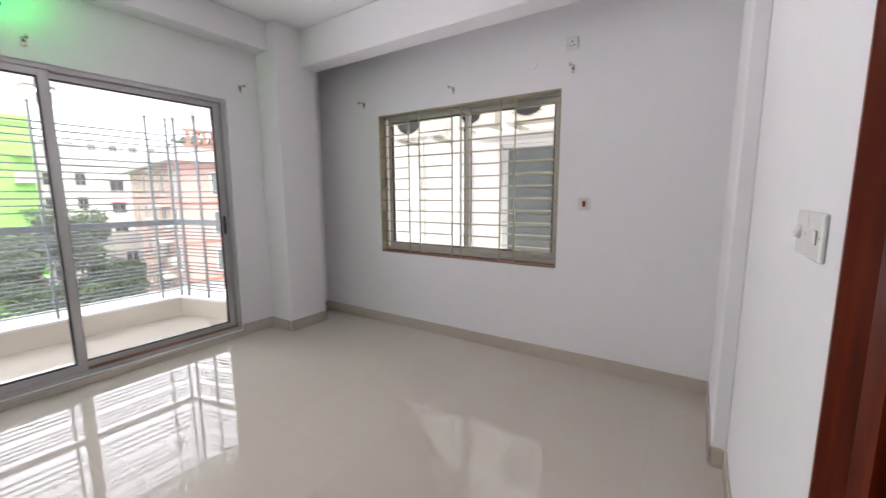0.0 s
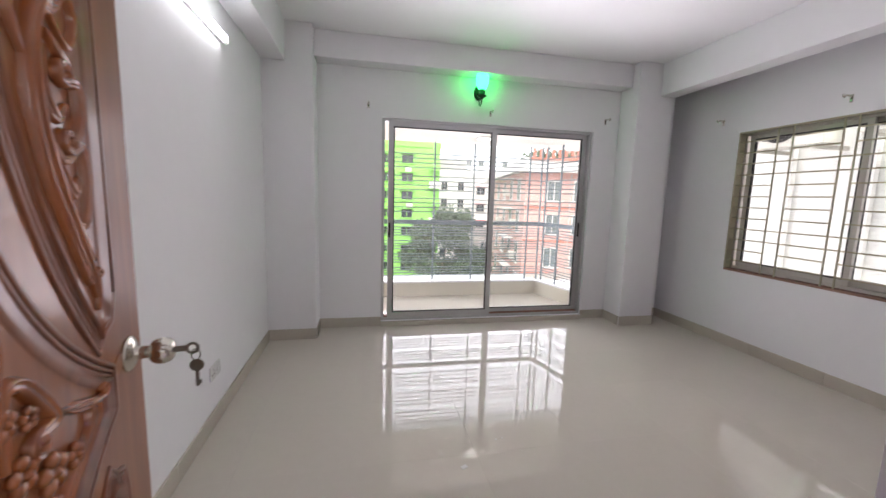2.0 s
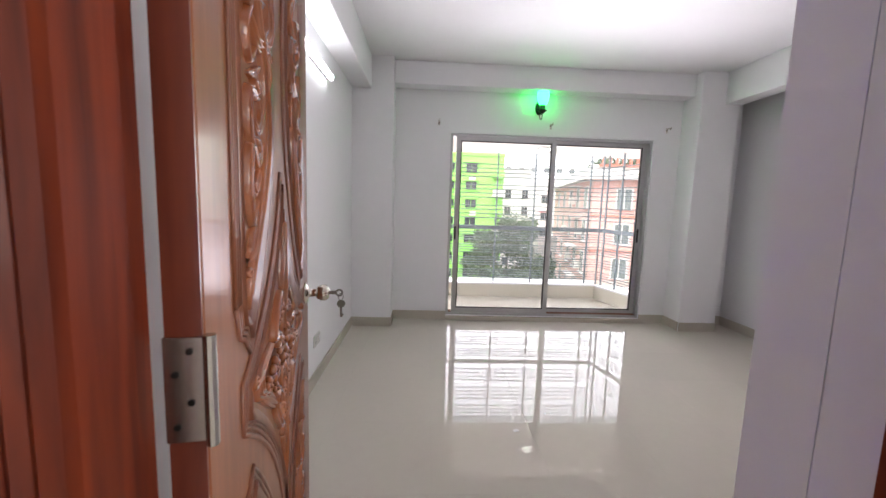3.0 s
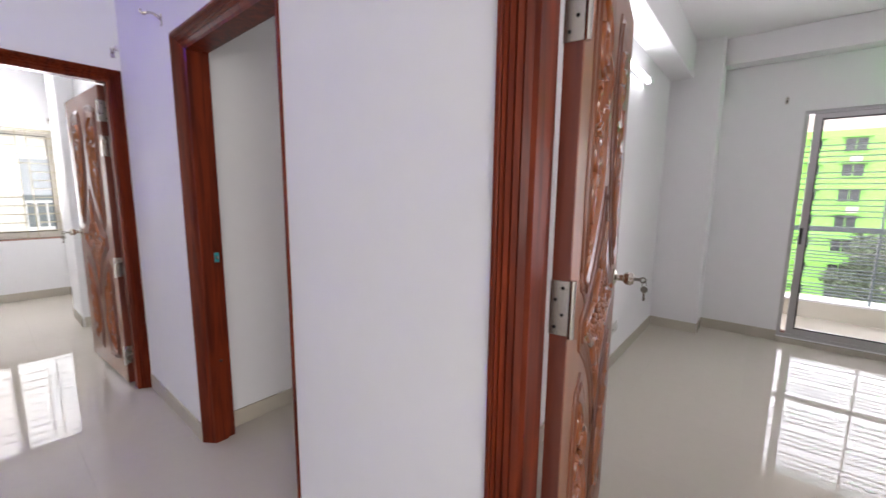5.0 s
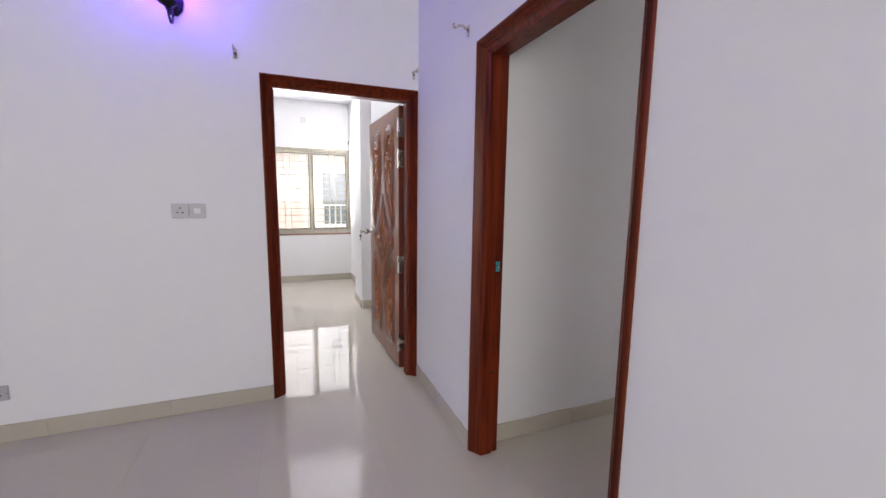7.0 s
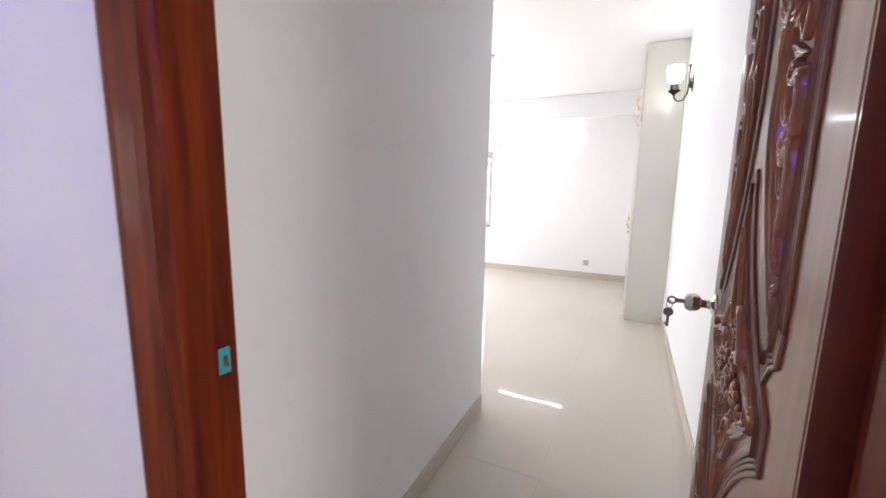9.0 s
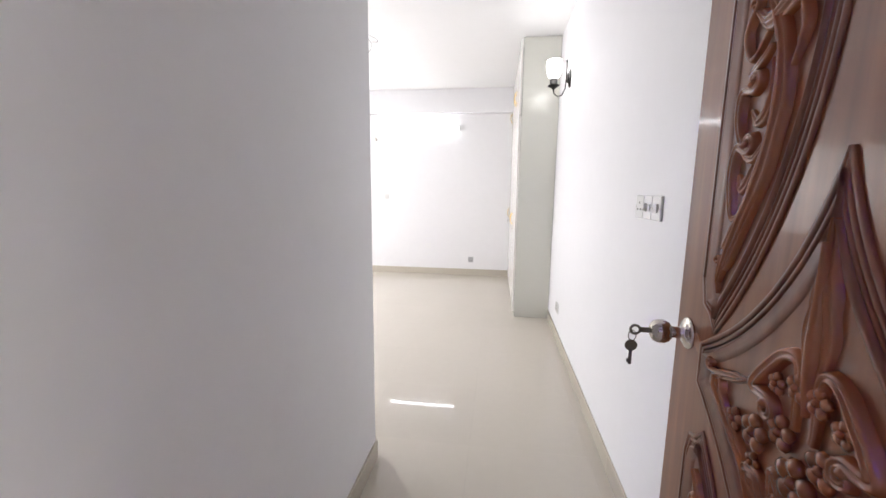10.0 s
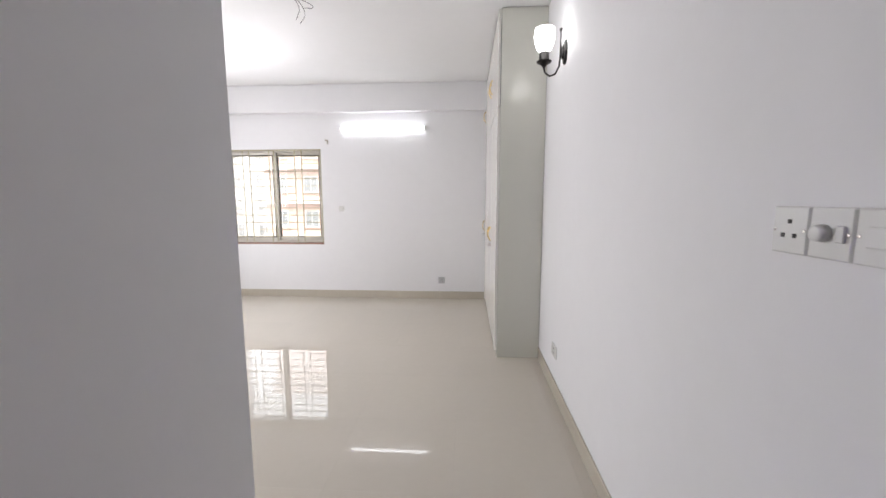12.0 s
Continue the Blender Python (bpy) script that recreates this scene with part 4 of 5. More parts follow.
def tube_light(m, length, label, glow):
    ob = thing("tube_light", m, label, "tube light", "tube lights")
    part("batten", boxes((-length / 2, -0.022, -0.018, length / 2, 0, 0.018), bevel=0.002), TUBECAP, ob)
    part("tube", boxes((-length / 2 + 0.012, -0.050, -0.020, length / 2 - 0.012, -0.0225, 0.020), bevel=0.008), glow, ob, "glowing white tube")
    for x in (-length / 2, length / 2 - 0.0115):
        part("end_cap", boxes((x, -0.053, -0.027, x + 0.0115, -0.0225, 0.027), bevel=0.002), TUBECAP, ob)


tube_light(pose(-1.495, 1.40, 2.25, 0, 0, 90), 1.10, "lit white tube light under the beam", TUBE)
tube_light(pose(-3.505, 5.231, 2.245), 1.11, "lit white tube light under the beam of the far bedroom", TUBE_C)


def wall_lamp(m, glass, label):
    """A black iron bracket with an upright glass shade on a wall that looks towards -y."""
    ob = thing("wall_lamp", m, label, "wall lamp", "wall lamps")
    bm = bmesh.new()
    add_lathe(bm, [(0.052, 0), (0.054, 0.006), (0.046, 0.012), (0.034, 0.014), (0.026, 0.022), (0.010, 0.026)], 10, pose(0, 0, 0, 90) @ Matrix.Diagonal((0.8, 1.25, 1, 1)))
    part("backplate", bm, BLACKMETAL, ob)
    bm = bmesh.new()
    stem = [(0, -0.030, 0.115), (0, -0.030, 0.06), (0, -0.028, 0.0), (0, -0.034, -0.07), (0, -0.055, -0.115), (0, -0.085, -0.125), (0, -0.112, -0.105), (0, -0.118, -0.075)]
    add_tube(bm, [Vector(p) for p in stem], [0.005, 0.004, 0.006, 0.005, 0.005, 0.005, 0.005, 0.006], 8, 1, Vector((1, 0, 0)))
    add_lathe(bm, [(0.001, -0.009), (0.008, -0.005), (0.008, 0.005), (0.001, 0.009)], 8, pose(0, -0.030, 0.12))
    part("arm", bm, BLACKMETAL, ob, smooth=True)
    bm = bmesh.new()
    add_lathe(bm, [(0.010, -0.075), (0.016, -0.066), (0.040, -0.052), (0.042, -0.046), (0.028, -0.040), (0.027, 0.0), (0.024, 0.002)], 20, pose(0, -0.118, 0))
    part("cup", bm, BLACKMETAL, ob, smooth=True)
    bm = bmesh.new()
    add_lathe(bm, [(0.026, 0.003), (0.040, 0.020), (0.052, 0.055), (0.056, 0.09), (0.052, 0.125), (0.046, 0.126), (0.020, 0.10)], 24, pose(0, -0.118, 0))
    part("shade", bm, glass, ob, "glowing glass shade", smooth=True)
    return ob


BIG = Matrix.Scale(1.13, 4)
wall_lamp(pose(0.50, 3.24, 2.412) @ BIG, GREENGLASS, "black iron wall lamp with a glowing green shade")
wall_lamp(pose(-1.79, 2.69, 2.245, 0, 0, -90) @ BIG, WHITEGLASS, "black iron wall lamp with a glowing white shade")
wall_lamp(pose(-3.835, -2.28, 2.41, 0, 0, 90) @ BIG, VIOLETGLASS, "iron wall lamp with a glowing violet shade")

for x, y, size, turn in ((-0.15, 1.0, 0.017, 20), (0.085, 1.19, 0.007, 50), (0.125, 1.20, 0.006, 80)):
    flake = thing("paint_flake", pose(x, y, 0, 0, 0, turn), "small white flake of paint lying on the floor", "debris", "paint flakes")
    part("chip", boxes((-size, -size * 0.7, 0, size, size * 0.7, 0.002), bevel=0.0008), PLASTIC, flake)

rose = thing("ceiling_cable_outlet", pose(-3.66, 3.03, CEILING), "open ceiling outlet with loose hanging grey wires", "ceiling outlet")
bm = bmesh.new()
add_lathe(bm, [(0.032, -0.006), (0.036, -0.003), (0.036, 0)], 16)
part("outlet_ring", bm, BLACKMETAL, rose)
for k, (dx, dz) in enumerate(((0.03, 0.16), (0.06, 0.20), (0.11, 0.11))):
    bm = bmesh.new()
    add_tube(bm, [Vector((dx * math.sin(2.6 * t) + 0.012 * k, 0.02 * math.sin(5 * t), -0.006 - dz * t + (0.06 * max(0, t - 0.75) * k))) for t in (j / 12 for j in range(13))], 0.0022, 6, 1, Vector((0, 1, 0.1)))
    part("wire", bm, CABLE, rose)

# ---- wardrobe ----
ward = thing("wardrobe", pose(-2.165, 3.273, 0), "tall pale cream fitted wardrobe reaching the ceiling", "wardrobe")
part("carcass", boxes((0.022, 0.0, 0.0, 0.373, 1.955, 2.785), bevel=0.002), WARDROBE, ward)
part("side_edge", boxes((0.0185, 0.0, 2.063, 0.0215, 0.004, 2.70)), SEAL, ward, "dark gap beside the upper door")
for k in range(3):
    a, b = 0.006 + 0.65 * k, 0.647 + 0.65 * k
    for low, high in ((0.06, 2.055), (2.065, 2.775)):
        leafp = part("cupboard_door", boxes((0.0, a, low, 0.0205, b, high), bevel=0.002), WARDFRONT, ward)
        y, z = (b - 0.06 if k % 2 == 0 else a + 0.06), (1.0 if low < 1 else 2.36)
        bm = bmesh.new()
        add_tube(bm, [Vector((-0.004 - 0.028 * math.sin(t), y, z - 0.062 * math.cos(t))) for t in (math.pi * j / 8 for j in range(9))], [0.007, 0.006, 0.005, 0.005, 0.005, 0.005, 0.005, 0.006, 0.007], 8, 1, Vector((0, 1, 0)))
        pull = part("handle", bm, BRASS, leafp, "curved polished brass handle", smooth=True)
        if low < 1:
            bm = bmesh.new()
            add_lathe(bm, [(0.009, 0), (0.009, 0.006), (0.004, 0.008)], 12, pose(-0.001, y, z - 0.11, 0, -90))
            add_box(bm, -0.030, y - 0.001, z - 0.114, -0.008, y + 0.001, z - 0.106)
            add_box(bm, -0.029, y - 0.006, z - 0.150, -0.027, y + 0.006, z - 0.118)
            part("lock_key", bm, STEEL, leafp, "small steel lock with a hanging key")

# ---- balcony ----
BX, BY = 1.80, 4.42
setting("balcony_floor", boxes((-1.5, 3.39, -0.16, 2.9, 4.62, -0.03)), BALCTILE, "pale tiled balcony floor")
setting("threshold", boxes((-0.465, 3.205, 0.0, 1.835, 3.239, 0.046), bevel=0.003), SKIRT, "beige stone threshold under the sliding door")
setting("parapet_north", boxes((-1.5, BY, -0.03, BX + 0.02, BY + 0.12, 0.185), bevel=0.004), CREAMWALL, "low cream painted balcony parapet")
eastlen = math.hypot(2.10 - BX, BY - 3.36)
east = setting("parapet_east", boxes((0, -0.12, -0.03, eastlen, 0, 0.185), bevel=0.004), CREAMWALL, "low cream painted balcony parapet running back to the wall")
east.matrix_world = Matrix.Translation((BX, BY + 0.02, 0)) @ Matrix.Rotation(math.atan2(3.36 - BY, 2.10 - BX), 4, 'Z') @ pose(0, 0.12, 0)
setting("parapet_cap", boxes((-1.5, BY - 0.012, 0.186, BX + 0.03, BY + 0.132, 0.206), bevel=0.003), PAINT, "white coping on the parapet")
cap = setting("parapet_cap_east", boxes((0, -0.132, 0.186, eastlen, 0.012, 0.205), bevel=0.003), PAINT, "white coping on the parapet")
cap.matrix_world = east.matrix_world
setting("balcony_west_wall", boxes((-1.62, 3.39, -0.16, -1.5, 4.62, 2.5)), CREAMWALL, "cream balcony side wall")
setting("balcony_ceiling", boxes((-1.62, 3.39, 2.09, 2.9, 4.60, 2.24)), CREAMWALL, "white painted underside of the balcony above")
panel = thing("ceiling_light", pose(0.80, 3.90, 2.09), "small square lit balcony ceiling light", "ceiling light")
part("frame", boxes((-0.085, -0.085, -0.02, 0.085, 0.085, 0), bevel=0.003), TUBECAP, panel)
part("diffuser", boxes((-0.07, -0.07, -0.026, 0.07, 0.07, -0.0205), bevel=0.002), PANEL, panel)

UPPER = [1.333 - 0.06 * k + 0.294 * g for g in range(2, -1, -1) for k in range(4)]
LOWER = [0.945 - 0.185 * g - 0.037 * k for g in range(4) for k in range(4)]


def railing(name, m, length, posts, label):
    """A grey steel screen: uprights, one flat hand rail and groups of thin rods."""
    ob = thing(name, m, label, "balcony railing")
    for x in posts:
        part("post", boxes((x - 0.010, -0.010, 0.206, x + 0.010, 0.010, 2.09)), RAILPAINT, ob)
    part("hand_rail", boxes((0, -0.032, 0.985, length, -0.0105, 1.045), bevel=0.003), RAILPAINT, ob, "flat grey-blue hand rail")
    for z in UPPER + LOWER:
        bm = bmesh.new()
        add_tube(bm, [Vector((0, 0.018, z)), Vector((length, 0.018, z))], 0.0078, 6, 1, Vector((0, 0, 1)))
        part("rod", bm, RAILPAINT, ob)
    return ob


railing("railing", pose(-1.48, 4.48, 0), 3.34, (0.1, 0.66, 1.19, 1.78, 2.33, 3.15, 3.33), "grey-blue painted steel balcony railing with thin rods")
railing("railing", pose(1.86, 4.48, 0, 0, 0, math.degrees(math.atan2(3.40 - 4.48, 2.13 - 1.86))), 1.10, (0.10, 0.39, 0.70, 1.0), "grey-blue painted steel railing on the slanted balcony side")


# ---- outside ----
GROUND = -15.0
setting("ground", boxes((-900, -900, GROUND - 0.5, 900, 900, GROUND)), ASPHALT, "dusty grey ground far below")


def shared(name, bm, mat):
    bmesh.ops.recalc_face_normals(bm, faces=bm.faces)
    me = bpy.data.meshes.new(name)
    bm.to_mesh(me)
    bm.free()
    me.materials.append(mat)
    return me


def house(m, w, d, top, wall, label, bands=None):
    """A block of flats: body, roof parapet and floor bands; its front looks towards -y."""
    ob = thing("apartment_building", m, label, "building")
    part("wall", boxes((0, 0, GROUND, w, d, top)), wall, ob)
    part("roof_parapet", boxes((-0.15, -0.15, top, w + 0.15, 0.12, top + 0.9), (-0.15, 0.12, top, 0.12, d, top + 0.9), (w - 0.12, 0.12, top, w + 0.15, d, top + 0.9)), bands or wall, ob)
    return ob


def facade_windows(ob, spots, w, h, frame_mat, glass, turn=Matrix(), hood=None):
    """Framed windows set on a facade, one object each on shared meshes."""
    t = 0.09
    rim = shared("window", boxes((-w / 2, -0.06, 0, -w / 2 + t, 0.02, h), (w / 2 - t, -0.06, 0, w / 2, 0.02, h), (-w / 2 + t, -0.06, h - t, w / 2 - t, 0.02, h),
                                 (-w / 2 - 0.12, -0.20, -0.1, w / 2 + 0.12, 0.02, 0), (-0.035, -0.05, 0, 0.035, 0.02, h - t)), frame_mat)
    glassm = shared("pane", boxes((-w / 2 + t, -0.03, 0.0, w / 2 - t, -0.015, h - t)), glass)
    hoodm = shared("hood", boxes((-w / 2 - 0.25, -0.55, h + 0.05, w / 2 + 0.25, 0.0, h + 0.16)), hood) if hood else None
    for x, z in spots:
        win = new("window", rim)
        win.parent, win.matrix_local = ob, turn @ pose(x, 0, z)
        p = new("pane", glassm)
        p.parent = win
        if hoodm:
            hd = new("hood", hoodm)
            hd.parent = win


def outdoor_unit(m, label, mat=None):
    """The outdoor unit of an air conditioner, on two brackets; its front looks towards -y."""
    ob = thing("air_conditioner", m, label, "air conditioner")
    part("casing", boxes((-0.40, -0.28, 0, 0.40, 0, 0.55), bevel=0.012), mat or ACWHITE, ob)
    bm = bmesh.new()
    add_lathe(bm, [(0.22, 0.28), (0.22, 0.292), (0.205, 0.295), (0.20, 0.282)], 24, pose(-0.10, 0, 0.28, 90))
    part("fan_ring", bm, SEAL, ob, "round dark fan opening")
    bm = bmesh.new()
    for k in range(9):
        add_box(bm, -0.30, -0.302, 0.10 + 0.045 * k, 0.10, -0.2965, 0.106 + 0.045 * k)
    part("fan_guard", bm, BLACKMETAL, ob)
    for x in (-0.32, 0.28):
        part("bracket", boxes((x, -0.36, -0.05, x + 0.04, 0.25, -0.001)), BRONZE, ob)
    return ob


# the lime green block
green = house(pose(-7.0, 65, 0), 19.3, 12, 9.6, LIME, "lime green painted block of flats with rows of dark windows")
floors = [6.9 - 3.0 * k for k in range(7)]
facade_windows(green, [(x, z) for z in floors for x in (2.2, 8.0, 13.8)], 2.0, 1.45, LIME, DARKGLASS, hood=LIME)
facade_windows(green, [(x, z + 0.2) for z in floors for x in (5.0, 10.4)], 1.2, 1.2, LIME, DARKGLASS, hood=LIME)
for k, z in enumerate(floors):
    part("balcony", boxes((17.4, -1.1, z - 1.0, 19.2, 0.0, z - 0.85), (17.4, -1.1, z - 0.85, 19.2, -1.0, z + 0.1)), WHITEREND if k % 2 else LIME, green)
part("roof_tank", boxes((9.5, 3, 10.5, 13, 6, 12.2), (14, 2, 10.5, 16.5, 5, 11.6)), WHITEREND, green, "white rooftop tanks")
for x, z in ((13.9, 5.5), (14.2, -0.4), (8.2, 2.6)):
    part("air_conditioner_box", boxes((x - 0.5, -0.5, z, x + 0.5, 0, z + 0.7)), ACWHITE, green)

# pale blocks between
pale = house(pose(13.5, 76, 0), 16, 10, 6.0, WHITEREND, "white rendered block of flats with red window canopies")
facade_windows(pale, [(x, z) for z in (3.0, -0.4, -3.8, -7.2, -10.6) for x in (2.0, 5.4)], 1.3, 1.7, GREYREND, DARKGLASS)
facade_windows(pale, [(x, z) for z in (2.2, -1.2, -4.6, -8.0) for x in (9.6, 13.0)], 1.8, 1.5, GREYREND, DARKGLASS, hood=REDCANOPY)
part("stair_tower", boxes((1, 2, 6.0, 7, 7, 9.0)), GREYREND, pale)
far = house(pose(14.0, 120, 0), 22, 12, 9.0, WHITEREND, "hazy pale block of flats in the distance")
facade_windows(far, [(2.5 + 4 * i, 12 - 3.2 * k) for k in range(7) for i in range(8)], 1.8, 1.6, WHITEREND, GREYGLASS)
low = house(pose(15.0, 52, 0), 7, 6, -3.5, GREYREND, "weathered grey house behind the tree")
facade_windows(low, [(x, z) for z in (-6.0, -9.2) for x in (1.5, 4.2)], 1.3, 1.4, WHITEREND, DARKGLASS)

# the brick block
red = house(pose(13.6, 32.0, 0, 0, 0, -11), 24, 24, 4.2, BRICK, "pink-red brick block of flats with pale window frames", WHITEREND)
rows = [1.4 - 3.0 * k for k in range(6)]
facade_windows(red, [(x, z) for z in rows for x in (2.6, 5.0, 9.5, 13.0)], 1.35, 1.75, WHITEREND, GREYGLASS)
facade_windows(red, [(x, z) for z in rows for x in (-2.6, -6.4, -10.4, -15.0, -19.5)], 1.5, 2.0, WHITEREND, GREYGLASS, pose(0, 0, 0, 0, 0, -90))
for z in rows:
    part("floor_band", boxes((-0.06, -0.06, z - 0.75, 24, -0.002, z - 0.55)), BRICKTRIM, red)
    part("sun_shade", boxes((-0.85, 4.5, z + 2.05, -0.002, 8.4, z + 2.15)), WHITEREND, red)
part("cornice", boxes((-0.9, -0.9, 3.85, 24.4, -0.16, 4.1), (-0.9, -0.16, 3.85, -0.16, 24, 4.1)), WHITEREND, red, "pale projecting cornice slab")
part("roof_room", boxes((7.5, 3.0, 4.2, 20, 12, 8.0)), BRICK, red)
for k in range(12):
    part("roof_baluster", boxes((0.5 + 0.55 * k, -0.35, 5.1, 0.72 + 0.55 * k, -0.17, 6.0)), BRICKTRIM, red)
part("roof_rail", boxes((0.3, -0.38, 6.0, 7.3, -0.15, 6.2), (0.3, -0.36, 4.9, 7.3, -0.17, 5.1)), BRICKTRIM, red, "brick-red roof railing")
for x, z in ((-3.9, -1.2), (-3.6, -4.4), (-8.3, 1.8), (-8.6, -4.2), (-12.5, -1.4)):
    part("air_conditioner_box", boxes((-0.55, -x - 0.45, z, 0, -x + 0.45, z + 0.65)), ACWHITE, red)
for k, x in enumerate((4.0, 7.2, 11.2)):
    part("drain_pipe", boxes((x, -0.14, GROUND, x + 0.10, -0.065, 3.8)), GREYREND, red)
bm = bmesh.new()
rng = random.Random(11)
for k in range(420):
    a, r = rng.random() * 6.28, rng.random() ** 0.5
    c = Vector((3.2 + 3.4 * r * math.cos(a), 2.0 + 1.2 * r * math.sin(a), 5.0 + 1.5 * rng.random() * (1 - r * 0.6)))
    u, v = Vector((rng.uniform(-1, 1), rng.uniform(-1, 1), rng.uniform(-1, 1))) * 0.22, Vector((rng.uniform(-1, 1), rng.uniform(-1, 1), rng.uniform(-1, 1))) * 0.16
    bm.faces.new([bm.verts.new(c + q) for q in (-u, v, u, -v)])
part("roof_garden", bm, LEAFGREEN, red, "leafy rooftop planting")


def tree(m, height, spread, seed, label):
    """A trunk with limbs and a crown of many separate leaves in loose clumps."""
    rng = random.Random(seed)
    ob = thing("tree", m, label, "tree")
    bm = bmesh.new()
    add_tube(bm, [Vector((0.1 * math.sin(t * 4), 0.08 * t, height * 0.62 * t)) for t in (0, 0.25, 0.5, 0.75, 1)], [0.34, 0.27, 0.22, 0.18, 0.12], 10, 1, Vector((0, 1, 0)))
    clumps = []
    for k in range(40):
        a, r, h = rng.random() * 6.283, spread * (0.15 + 0.85 * rng.random() ** 0.7), rng.random()
        r *= math.sin(math.pi * (0.12 + 0.76 * h)) ** 0.7
        tip = Vector((r * math.cos(a), r * math.sin(a), height * (0.40 + 0.55 * h)))
        clumps.append((tip, rng.uniform(0.7, 1.35) * spread * 0.26))
        if k % 3 == 0:
            root = Vector((0, 0, height * (0.3 + 0.3 * h)))
            add_tube(bm, [root, root.lerp(tip, 0.5) + Vector((0, 0, -0.3)), tip], [0.11, 0.07, 0.03], 6, 1, Vector((0.3, 1, 0)))
    part("trunk", bm, BARK, ob)
    verts, faces = [], []
    for tip, size in clumps:
        for k in range(560):
            d = Vector((rng.gauss(0, 1), rng.gauss(0, 1), rng.gauss(0, 0.75)))
            c = tip + d.normalized() * size * rng.uniform(0.45, 1.05)
            u = Vector((rng.uniform(-1, 1), rng.uniform(-1, 1), rng.uniform(-0.6, 0.6))).normalized() * rng.uniform(0.13, 0.24)
            v = u.cross(Vector((rng.uniform(-1, 1), rng.uniform(-1, 1), rng.uniform(-1, 1)))).normalized() * rng.uniform(0.06, 0.11)
            i = len(verts)
            verts += [c - u, c + v, c + u, c - v]
            faces.append((i, i + 1, i + 2, i + 3))
    me = bpy.data.meshes.new("crown")
    me.from_pydata(verts, [], faces)
    me.materials.append(LEAFGREEN)
    crown = new("crown", me)
    crown.parent = ob
    tagged(crown, "dense dark green crown of small leaves", kind="stuff")


tree(pose(8.0, 40, GROUND), 15.2, 4.6, 5, "dark green leafy street tree between the buildings")
tree(pose(12.6, 44, GROUND), 10.5, 2.6, 8, "smaller green tree beside the grey house")

# the close neighbour to the east
near = thing("neighbour_building", pose(5.05, 4.6, 0, 0, 0, -90), "off-white neighbouring block close outside the bedroom window", "building")
part("wall", boxes((0, 0, GROUND, 9.5, 0.3, 0.38), (0, 0, 1.98, 9.5, 0.3, 12), (0, 0, 0.38, 2.45, 0.3, 1.98), (4.1, 0, 0.38, 9.5, 0.3, 1.98)), NEIGHB, near)
part("window_recess", boxes((2.45, 0.29, 0.38, 4.1, 0.32, 1.98)), GREYREND, near)
part("window_frame", boxes((2.45, 0.10, 0.38, 2.52, 0.18, 1.98), (3.24, 0.10, 0.38, 3.30, 0.18, 1.98), (4.03, 0.10, 0.38, 4.1, 0.18, 1.98), (2.52, 0.10, 1.91, 4.03, 0.18, 1.98), (2.52, 0.10, 0.38, 4.03, 0.18, 0.45)), PAINT, near, "white window frame")
part("pane", boxes((2.52, 0.13, 0.45, 3.24, 0.14, 1.91), (3.30, 0.15, 0.45, 4.03, 0.16, 1.91)), GREYGLASS, near)
for k in range(8):
    part("bar", boxes((2.46, 0.03, 0.55 + 0.17 * k, 4.09, 0.045, 0.565 + 0.17 * k)), GRILLE, near)
part("window_hood", boxes((2.2, -0.32, 2.02, 4.3, -0.002, 2.09)), NEIGHB, near, "thin concrete window hood")
for x in (1.05, 1.92):
    part("pipe", boxes((x, -0.09, GROUND, x + 0.07, -0.02, 9)), NEIGHB, near)
outdoor_unit(pose(5.05, 3.25, 2.10, 0, 0, -90) @ pose(0, -0.26, 0), "aged white air conditioner outdoor unit on wall brackets")
outdoor_unit(pose(5.05, 2.30, 2.18, 0, 0, -90) @ pose(0, -0.26, 0) @ Matrix.Scale(0.7, 4), "small aged white air conditioner unit on the neighbouring wall")
outdoor_unit(pose(5.05, 1.45, 2.16, 0, 0, -90) @ pose(0, -0.26, 0), "brown stained air conditioner unit on the neighbouring wall", CREAMREND)
away = house(pose(27, 31, 0, 0, 0, -48), 18, 8, 9.0, WHITEREND, "white block of flats with small windows beyond the neighbour")
facade_windows(away, [(x, 6.5 - 3.0 * k) for k in range(7) for x in (4, 8.5, 13)], 1.2, 0.9, WHITEREND, GREYGLASS)

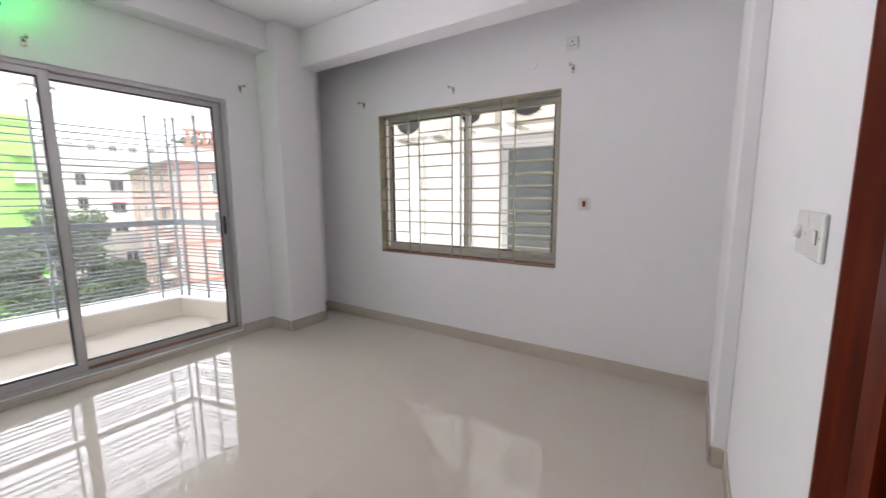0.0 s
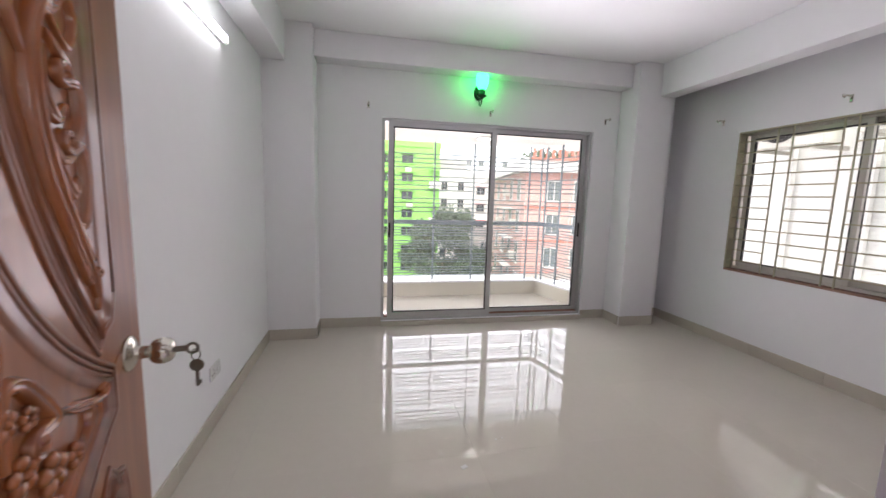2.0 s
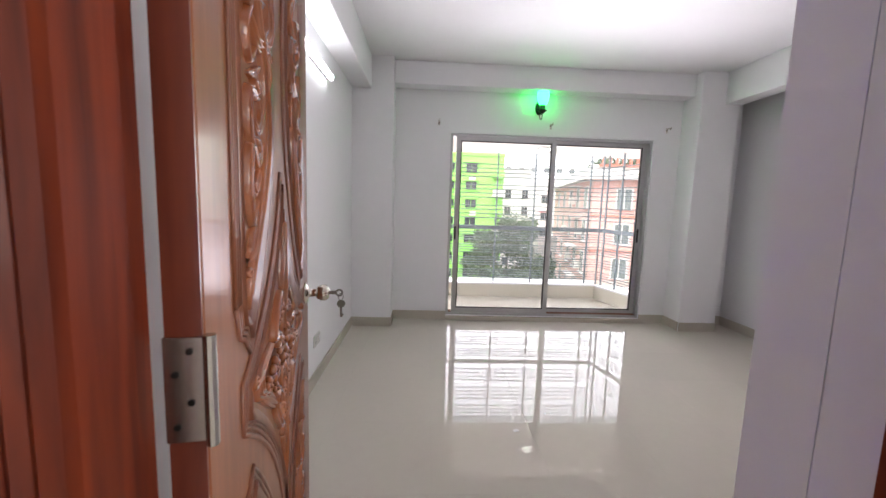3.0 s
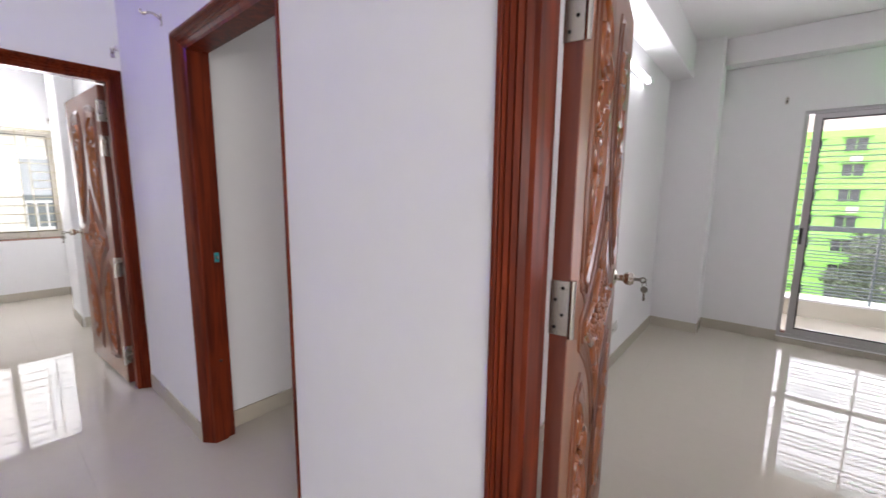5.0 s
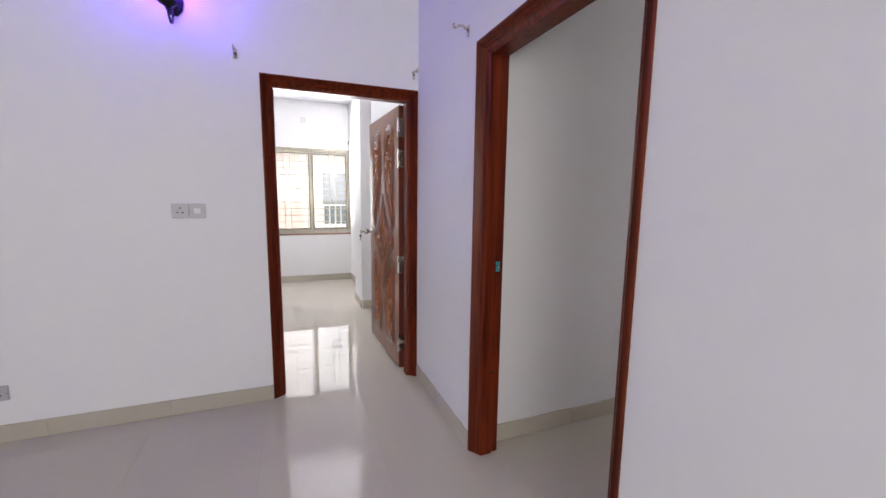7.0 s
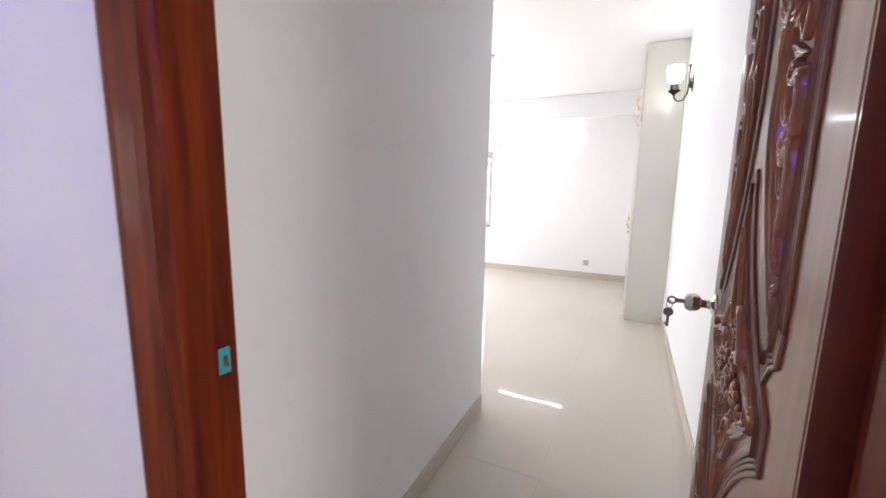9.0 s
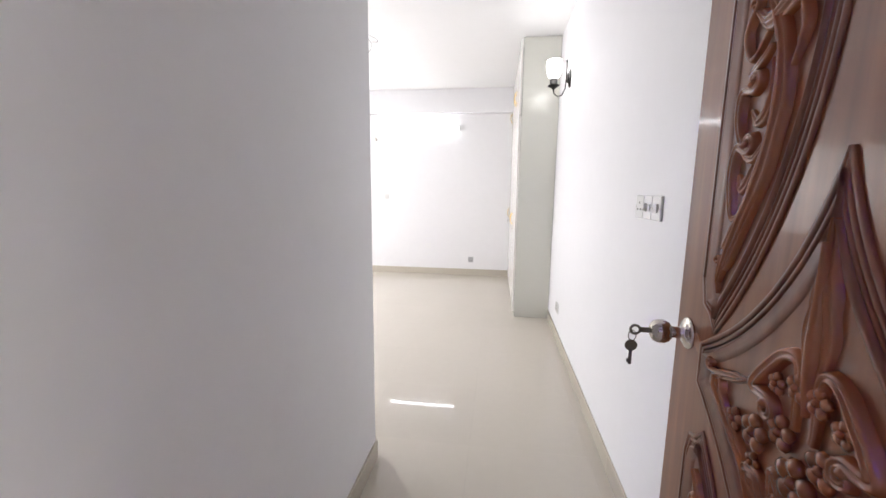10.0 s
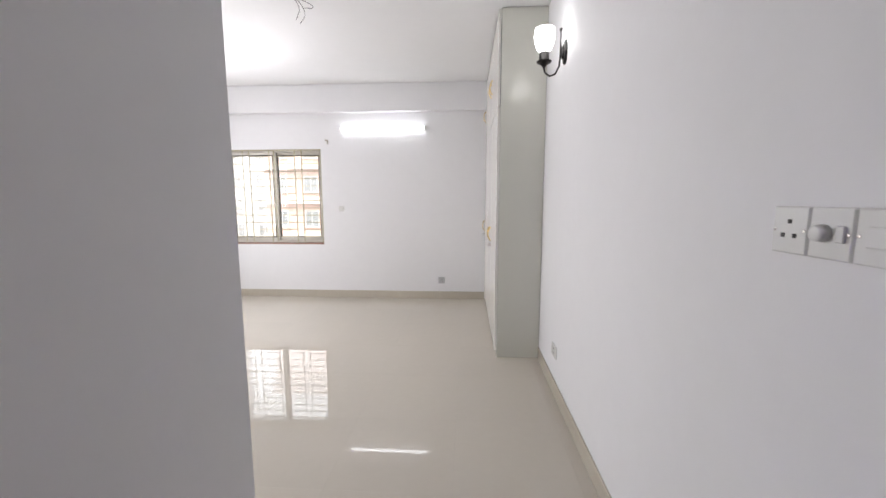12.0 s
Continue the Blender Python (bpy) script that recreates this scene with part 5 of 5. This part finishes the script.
# beyond the west bedroom
westb = house(pose(-16.5, -8.0, 0, 0, 0, 90), 14, 8, 7.0, CREAMREND, "cream and peach block with balconies across the street")
facade_windows(westb, [(3.2, 0.9), (3.2, -2.1), (3.2, 3.9), (10.5, 0.9), (10.5, 3.9)], 2.0, 1.5, WHITEREND, GREYGLASS)
for z in (-3.0, 0.0, 3.0):
    part("floor_slab", boxes((0, -0.7, z - 0.1, 14, -0.002, z + 0.12)), WHITEREND, westb)
    part("balcony_wall", boxes((6.9, -0.75, z + 0.12, 9.4, -0.66, z + 0.35)), WHITEREND, westb)
    part("balcony_door", boxes((7.4, -0.05, z + 0.12, 8.9, -0.003, z + 2.2)), GREYGLASS, westb)
    part("pier", boxes((5.3, -0.12, z + 0.12, 6.6, -0.003, z + 2.88)), PEACHREND, westb)
    for k in range(12):
        part("baluster", boxes((6.95 + 0.2 * k, -0.72, z + 0.35, 6.99 + 0.2 * k, -0.69, z + 1.0)), WHITEREND, westb)
    part("balcony_rail", boxes((6.9, -0.74, z + 1.0, 9.4, -0.67, z + 1.06)), WHITEREND, westb)

# beyond the far bedroom
northb = house(pose(-46.0, 46, 0), 24.5, 9, 16.0, WHITEREND, "pale hazy block of flats beyond the far bedroom")
facade_windows(northb, [(2.0 + 3.4 * i, 12 - 3.0 * k) for k in range(8) for i in range(7)], 1.6, 1.5, WHITEREND, HAZEPALEGLASS)
northr = house(pose(-20.4, 34, 0), 14, 9, 16.0, PEACHREND, "peach red block of flats with cream balconies")
facade_windows(northr, [(1.4 + 2.8 * i, 11.0 - 3.0 * k) for k in range(8) for i in range(5)], 1.3, 1.4, WHITEREND, HAZEPALEGLASS)
for k in range(8):
    part("floor_slab", boxes((-0.1, -0.5, 10.0 - 3.0 * k, 14.1, -0.002, 10.35 - 3.0 * k)), CREAMREND, northr)

# ---- floor and its tiles ----
floor = setting("floor", boxes((-7.75, -4.35, -0.12, 3.15, 5.38, -0.0106)), GROUT, "polished cream porcelain tile floor")
SIZE, JOINT = 0.6, 0.0004
tile_mesh = shared("tile", boxes((JOINT / 2, JOINT / 2, -0.010, SIZE - JOINT / 2, SIZE - JOINT / 2, 0.0)), TILE)
for i in range(19):
    for j in range(17):
        x, y = -7.86 + SIZE * i, -4.31 + SIZE * j
        if (x < -4.2 and y > -1.0 and y < 0.6) or (x < -6.4 and y > 0.3) or x > 2.95:
            continue
        ob = new("tile", tile_mesh)
        ob.parent, ob.location = floor, (x, y, -0.0005)
